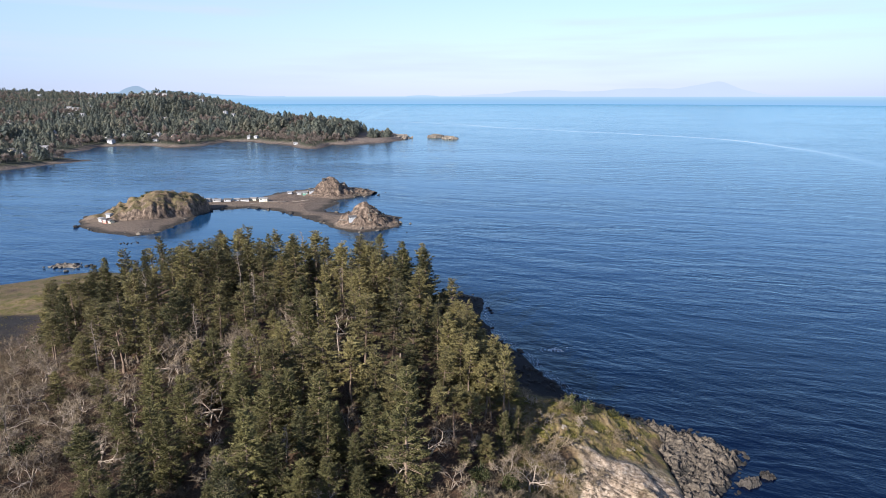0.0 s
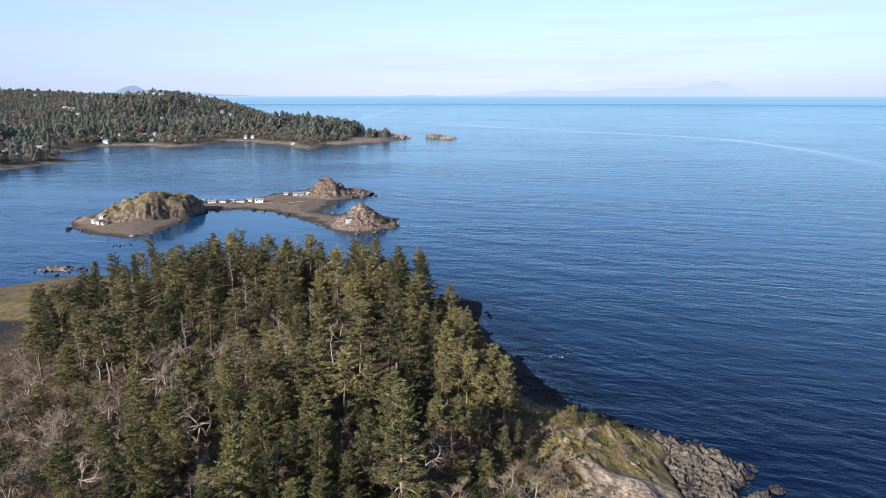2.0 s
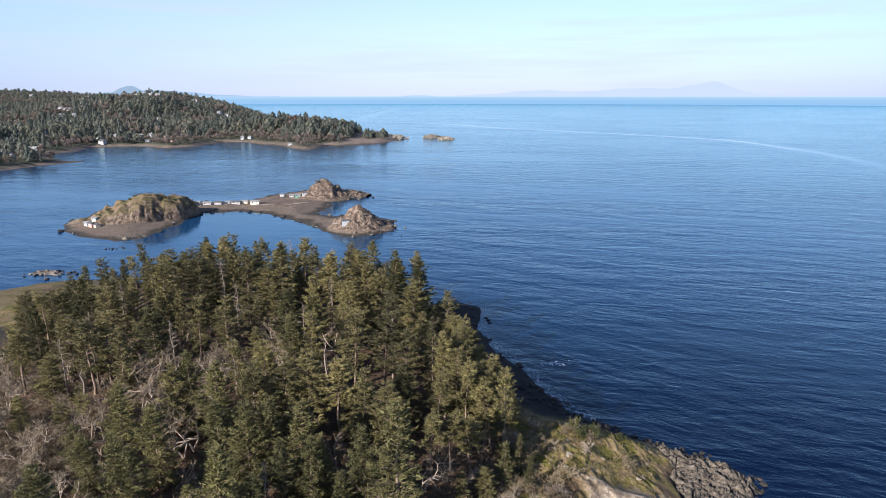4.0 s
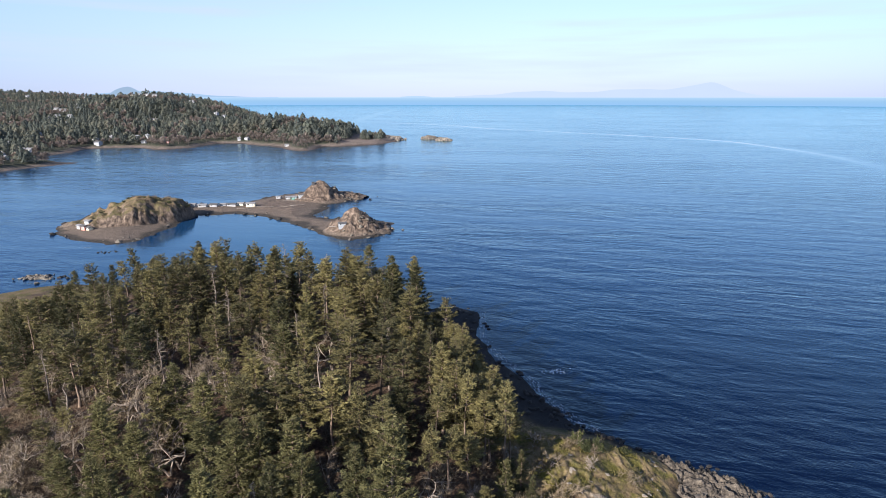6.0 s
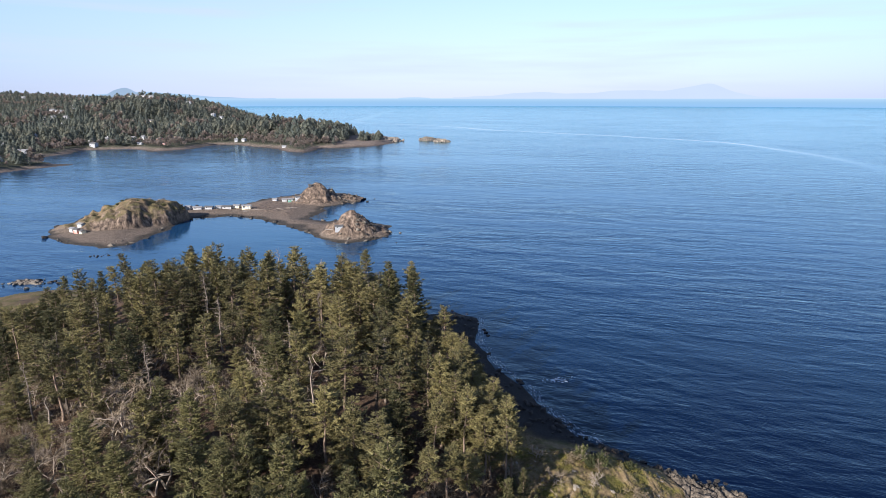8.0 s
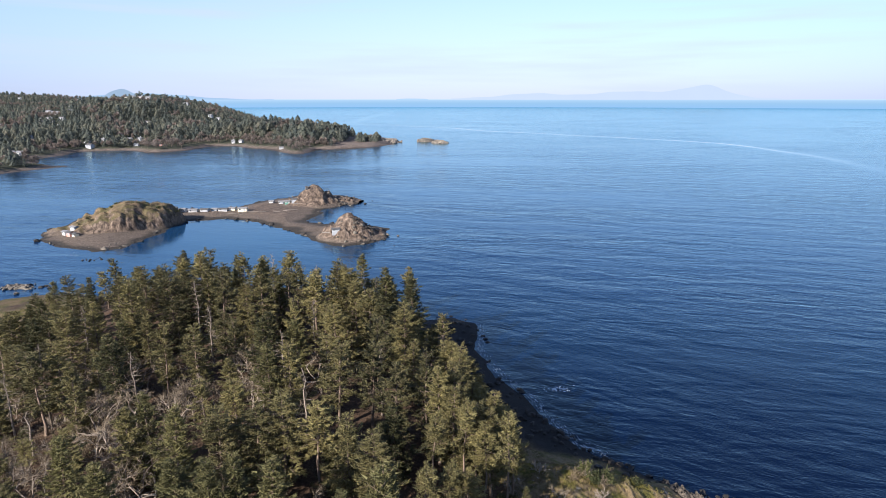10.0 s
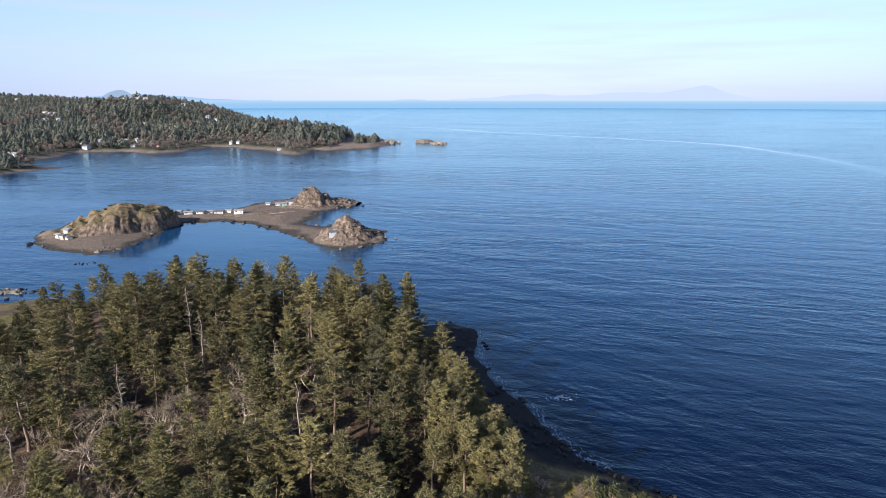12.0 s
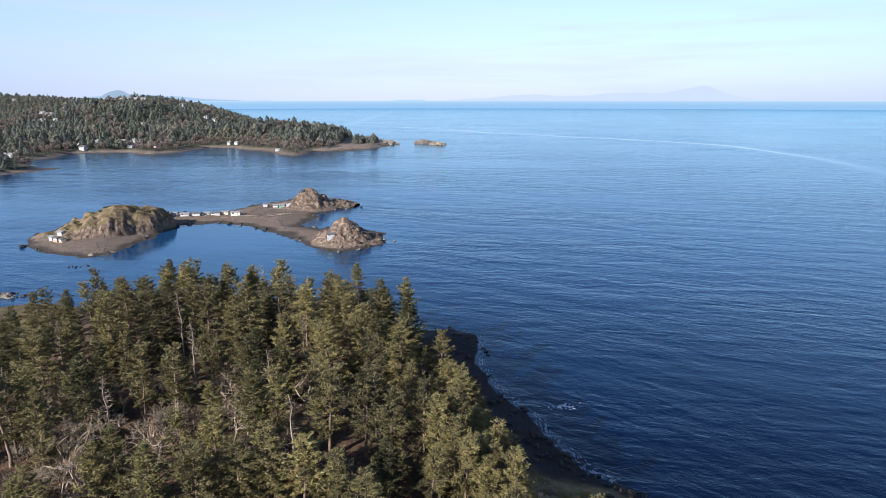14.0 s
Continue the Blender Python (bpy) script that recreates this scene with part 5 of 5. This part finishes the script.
SLOPE_HOUSES = [(-586, 925, 11, WHITE, TIN), (-577, 934, 13, WHITE, TIN), (-567, 921, 12, WHITE, TIN), (-560, 938, 14, WHITE, TIN), (-531, 873, 10, WHITE, SHINGLE),
              (-478, 777, 9, WHITE, SHINGLE), (-516, 817, 9, GREY, TIN), (-592, 1014, 11, WHITE, TIN), (-413, 742, 13, GREY, SHINGLE), (-343, 775, 9, PINK, SHINGLE)]
HILL_HOUSES = [(-850, 1490, 22, WHITE, TIN), (-822, 1500, 16, WHITE, TIN), (-668, 1225, 14, WHITE, TIN), (-655, 1225, 18, WHITE, TIN), (-640, 1225, 14, WHITE, SHINGLE), (-620, 1215, 16, WHITE, TIN),
               (-600, 1215, 14, CREAM, SHINGLE), (-575, 1190, 16, WHITE, TIN), (-556, 1185, 14, WHITE, TIN), (-540, 1180, 15, WHITE, TIN), (-470, 1180, 13, WHITE, TIN), (-268, 824, 7, WHITE, TIN),
               (-258, 826, 8, WHITE, TIN), (-940, 1416, 12, WHITE, TIN), (-400, 1110, 12, WHITE, TIN), (-385, 1105, 12, GREY, TIN)]
LOOKS = {WHITE: "white", CREAM: "cream", GREY: "grey", PINK: "faded red"}
for k, (x, y, w, wall, roof) in enumerate(FAR_HOUSES + HILL_HOUSES + SLOPE_HOUSES):
    two = w > 9
    building("house", LOOKS[wall] + (" two-storey" if two else " single-storey") + (" house with a dark shingle roof among trees" if roof is SHINGLE else " house with a pale roof among trees"),
             "houses on the far shore", x, y, mainland_height, w * 0.55, 6.0, 3.4 if two else 2.4, 1.5, wall, roof, random.uniform(-25, 25), 2 if two else 1, max(2, int(w / 3.5)), k % 3 == 0)
    CLEARINGS.append((x, y, w * 0.5 + 5))
building("house", "small white boathouse at the water's edge", "houses on the far shore", -186, 752, mainland_height, 5, 4, 2.2, 0.9, WHITE, TIN, 10, 1, 2)
CLEARINGS.append((-186, 752, 7))
building("house", "small white boathouse on the brown shore", "houses on the far shore", -370, 768, mainland_height, 5.5, 4, 2.2, 0.9, WHITE, TIN, -5, 1, 2)
CLEARINGS.append((-370, 768, 7))


# ---- shacks on the islets ----
for x, y, w, d, h, wall, roof, turn, label in [
        (-136.5, 329, 4.5, 4.5, 3.6, BLUE, SHINGLE, 10, "blue painted shack at the foot of the islet knoll"),
        (-134, 332, 4.0, 4.0, 3.2, WHITE, TIN, -5, "small white shack on the shingle bar"),
        (-129, 332, 6.5, 4.5, 2.6, WHITE, TIN, 8, "long white shack with a pale roof"),
        (-123, 333, 6.0, 4.5, 2.6, GREY, SHINGLE, -6, "grey shack with a low dark roof"),
        (-119, 336, 4.5, 4.0, 2.3, GREY, TIN, 5, "weathered grey shack on the shingle bar"),
        (-114, 335, 7.0, 4.5, 2.5, WHITE, SHINGLE, 4, "white shack with a dark roof on the bar"),
        (-109.5, 337, 5.0, 4.5, 2.7, CREAM, TIN, -4, "cream shack with a pale roof"),
        (-103, 334, 7.0, 5.0, 3.4, CREAM, TIN, 3, "tall cream yellow shack on the shingle bar")] + [
        (-165, 279, 3.8, 3.6, 2.4, WHITE, TIN, -30, "white shack at the grassy end of the islet"),
        (-161.8, 276.8, 3.8, 3.4, 2.2, PINK, SHINGLE, -25, "faded red shack with a dark roof"),
        (-158.8, 275.6, 3.6, 3.4, 2.2, CREAM, SHINGLE, -35, "cream shack below the grassy knoll"),
        (-161.5, 279.8, 4.0, 3.4, 2.3, GREY, TIN, -20, "grey shack tucked against the knoll"),
        (-84, 355, 4.5, 4.0, 2.6, GREEN_PAINT, TIN, 15, "green shack below the rocky knoll"),
        (-88, 357, 4.0, 3.5, 2.4, WHITE, TIN, 5, "white shack near the shingle"),
        (-79.5, 353.5, 4.5, 4.0, 2.6, GREY, SHINGLE, 10, "weathered shack against the rock"),
        (-94, 359, 4.0, 3.5, 2.2, GREY, TIN, -8, "low grey shack on the shingle"),
        (-42.5, 270.5, 5.0, 4.0, 2.6, GREY, SHINGLE, 12, "weathered grey shack on the rocky islet")]:
    building("shack", label, "shacks on the islets", x, y, islet_height, w * 0.66, d * 0.6, h * 0.52, 0.4, wall, roof, turn, 1, 2)


# Hut-shaped block added in place of the dark stump on the knoll.
def cairn():
    root = new("lookout_hut", box_mesh("lookout_hut", 1.6, 1.5, 1.7, SHINGLE, 0.1))
    root.matrix_basis = pose(-73, 358, ground_at(islet_height, -73, 358) - 0.3, 0, 0, 20)
    part("roof", box_mesh("roof", 2.0, 1.9, 0.2, SHINGLE, 0.04), None, root, m=pose(0, 0, 1.702))
    tagged(root, "small dark block with a capping slab on top of the knoll", "hut")


cairn()


# ---- driftwood ----
def drift_log(x, y, length, turn):
    r = random.uniform(0.16, 0.26)
    n = 6
    pts = [(length * (k / (n - 1) - 0.5), random.gauss(0, 0.05), random.gauss(0, 0.03)) for k in range(n)]
    ob = new("drift_log", mesh_of("drift_log", *join([tube(pts, [r * (1 - 0.4 * k / (n - 1)) for k in range(n)], 7)]), DRIFT, True))
    ob.matrix_basis = pose(x, y, ground_at(islet_height, x, y) + r * 0.6, 0, 0, turn)
    tagged(ob, "bleached drift log on the shingle", "log", "drift logs on the islets")


DRIFT = bark_material("bleached_wood", (0.11, 0.094, 0.078), (0.25, 0.218, 0.185), 1.5)
for _ in range(18):
    q = random.random()
    x, y = -118 + 62 * q + random.gauss(0, 2), 329 + 22 * max(0.0, q - 0.35) + random.gauss(0, 2.0)
    if 0.7 < ground_at(islet_height, x, y) < 2.6:
        drift_log(x, y, random.uniform(2, 5), random.gauss(8, 25))
for x, y, l, a in ((-86, 352, 8, 12), (-82, 351.5, 7, 10), (-77, 350.5, 7, 4), (-96, 330.5, 9, 3), (-46, 272, 6, -10)):
    drift_log(x, y, l, a)


# ---- rocks off the point ----
def skerry(label, x, y, w, d, h, seed):
    r = np.random.default_rng(seed)
    n = 56
    xs, ys = np.linspace(-w / 2, w / 2, n), np.linspace(-d / 2, d / 2, n)

    def fn(X, Y):
        rr = np.hypot(X / (w / 2), Y / (d / 2)) + fbm(X, Y, w / 5, 4, seed) * 0.8
        g = (X * 0.35 + Y * 0.92 + fbm(X, Y, w / 3, 4, seed + 3) * w * 0.25) / (w * 0.2)
        saw = g - np.floor(g)
        beds = np.minimum(saw, (1 - saw) * 5)
        return -0.8 + (h + 0.8) * np.clip(1 - rr ** 2, 0, 1) ** 0.6 * (0.75 + 0.3 * beds + fbm(X, Y, w / 9, 4, seed + 5, True) * 0.35)

    ob = new("skerry", grid_mesh("skerry", xs, ys, fn, lambda X, Y: X < 1e9, WET_ROCK if w < 10 else SHORE_ROCK, None, False))
    ob.matrix_basis = pose(x, y, 0, 0, 0, r.uniform(-20, 20))
    tagged(ob, label, "rock", "bare rocks off the point")


skerry("long pale tan rock standing out of the sea", -8, 895, 30, 22, 4.5, 171)
skerry("low pale rock off the wooded point", 10, 862, 24, 16, 4.0, 173)
skerry("bare brown rock at the tip of the point", -64, 880, 40, 40, 5.0, 175)
skerry("low broken rock ledge off the green flats", -137, 206, 12, 6, 0.8, 187)
skerry("low dark rock awash off the shelf", 48.9, 81.6, 4.2, 2.6, 0.9, 179)
skerry("small dark rock at the shelf's end", 53, 83.5, 3.0, 2.4, 0.6, 183)


def mainland_woods():
    r = np.random.default_rng(141)
    pts = []
    for y0, y1, step in ((480, 1000, 6.6), (1000, 1500, 8.6), (1500, 2300, 14.0)):
        for y in np.arange(y0, y1, step):
            for x in np.arange(max(-0.86 * y - 40, -2550), -50, step):
                pts.append((x + r.uniform(-0.5, 0.5) * step, y + r.uniform(-0.5, 0.5) * step))
    P = np.array(pts)
    d = inland(P[:, 0], P[:, 1], MAIN) + fbm(P[:, 0], P[:, 1], 40.0, 3, 41) * 14
    keep = (d > 10) & (r.uniform(0, 1, len(P)) < 0.9)
    for cx, cy, cr in CLEARINGS:
        keep &= ~((np.hypot(P[:, 0] - cx, P[:, 1] - cy) < cr) | ((np.abs(P[:, 0] - cx * P[:, 1] / cy) < cr * 0.8) & (P[:, 1] < cy) & (P[:, 1] > cy - cr * (1.3 if cy < 1000 else 3.2))))
    tip = (P[:, 0] > -122) & (P[:, 1] > 740)
    keep &= ~tip | ((np.abs(P[:, 0] + 91) < 15) & (np.abs(P[:, 1] - 858) < 34))
    grove_x, grove_y = r.uniform(-105, -76, 60), r.uniform(845, 880, 60)
    P, keep = np.concatenate([P, np.stack([grove_x, grove_y], 1)]), np.concatenate([keep, np.ones(60, bool)])
    d = np.concatenate([d, np.full(60, 60.0)])
    P, d = P[keep], d[keep]
    grove = fbm(P[:, 0], P[:, 1], 55.0, 3, 143)
    bare = (grove + r.normal(0, 0.12, len(P)) + np.where(d < 34, 0.30, 0) + np.where((d < 46) & (P[:, 0] > -330) & (P[:, 0] < -130), 0.22, 0)) > 0.10
    h = np.clip(r.lognormal(2.28, 0.28, len(P)), 5, 17) + fbm(P[:, 0], P[:, 1], 30.0, 2, 145) * 3
    tall = np.where((fbm(P[:, 0], P[:, 1], 45.0, 3, 147) > 0.08) & (d < 110) & (P[:, 1] < 1000), 1.3, 1.0)
    tall = np.where(P[:, 0] > -122, 0.85, tall)
    h = h * (1 - 0.25 * smooth(950, 1300, P[:, 1])) * (0.8 + 0.2 * smooth(20, 70, d)) * np.where(bare, 1.0, tall)
    broad = ~bare & (r.uniform(0, 1, len(P)) < 0.66 + grove * 0.6)
    con = ~bare & ~broad
    shore = con & (P[:, 1] < 1000)
    back = con & ~shore
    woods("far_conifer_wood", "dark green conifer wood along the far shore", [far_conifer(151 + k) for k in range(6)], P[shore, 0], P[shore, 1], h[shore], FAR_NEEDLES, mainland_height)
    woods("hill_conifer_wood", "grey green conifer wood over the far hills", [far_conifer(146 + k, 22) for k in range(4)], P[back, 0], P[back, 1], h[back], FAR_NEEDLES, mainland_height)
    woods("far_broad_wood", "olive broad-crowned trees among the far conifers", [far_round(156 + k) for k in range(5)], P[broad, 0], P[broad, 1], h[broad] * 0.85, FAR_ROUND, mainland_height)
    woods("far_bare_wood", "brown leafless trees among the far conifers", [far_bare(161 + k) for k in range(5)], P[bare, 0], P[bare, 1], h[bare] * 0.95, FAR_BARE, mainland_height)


mainland_woods()


# ---- surf ----
def surf():
    """Scraps of foam on the water along the beach and the shelf, and over one sunken rock."""
    r = np.random.default_rng(181)
    V, F = [], []

    def scrap(x, y, s, z):
        n = 6
        i = len(V)
        a = r.uniform(0, 6.3)
        for k in range(n):
            t = 2 * math.pi * k / n
            q = s * r.uniform(0.5, 1.2)
            u, v = q * math.cos(t) * 1.8, q * math.sin(t) * 0.6
            V.append((x + u * math.cos(a) - v * math.sin(a), y + u * math.sin(a) + v * math.cos(a), z))
        F.append(tuple(range(i, i + n)))

    def line(outline, a, b, count, off, wide):
        """Thin broken foam that lies along the waterline."""
        for k in range(count):
            i = int(r.integers(a, b))
            (x0, y0), (x1, y1) = outline[i], outline[i + 1]
            t, l = r.uniform(0, 1), math.hypot(x1 - x0, y1 - y0)
            ux, uy = (x1 - x0) / l, (y1 - y0) / l
            q = abs(r.normal(off, wide))
            s0, s1 = r.uniform(0.1, 0.5), r.uniform(0.02, 0.06)
            cx, cy = x0 + (x1 - x0) * t - uy * q, y0 + (y1 - y0) * t + ux * q
            j = len(V)
            for e in range(8):
                f = 2 * math.pi * e / 8
                p, o = s0 * math.cos(f) * r.uniform(0.7, 1.2), s1 * math.sin(f) * r.uniform(0.5, 1.4)
                V.append((cx + ux * p - uy * o, cy + uy * p + ux * o, 0.02 + 0.0001 * k))
            F.append(tuple(range(j, j + 8)))

    line(HEADLAND, 2, 11, 420, 1.1, 0.6)
    for k in range(40):
        scrap(r.normal(26.8, 1.2), r.normal(133, 0.6), r.uniform(0.08, 0.30), 0.02 + 0.0001 * k)
    tagged(new("foam", mesh_of("foam", V, F, FOAM)), "scraps of white foam along the waterline", "foam", kind="stuff")


FOAM = paint_material("sea_foam", (0.55, 0.60, 0.64), 0.3)
surf()
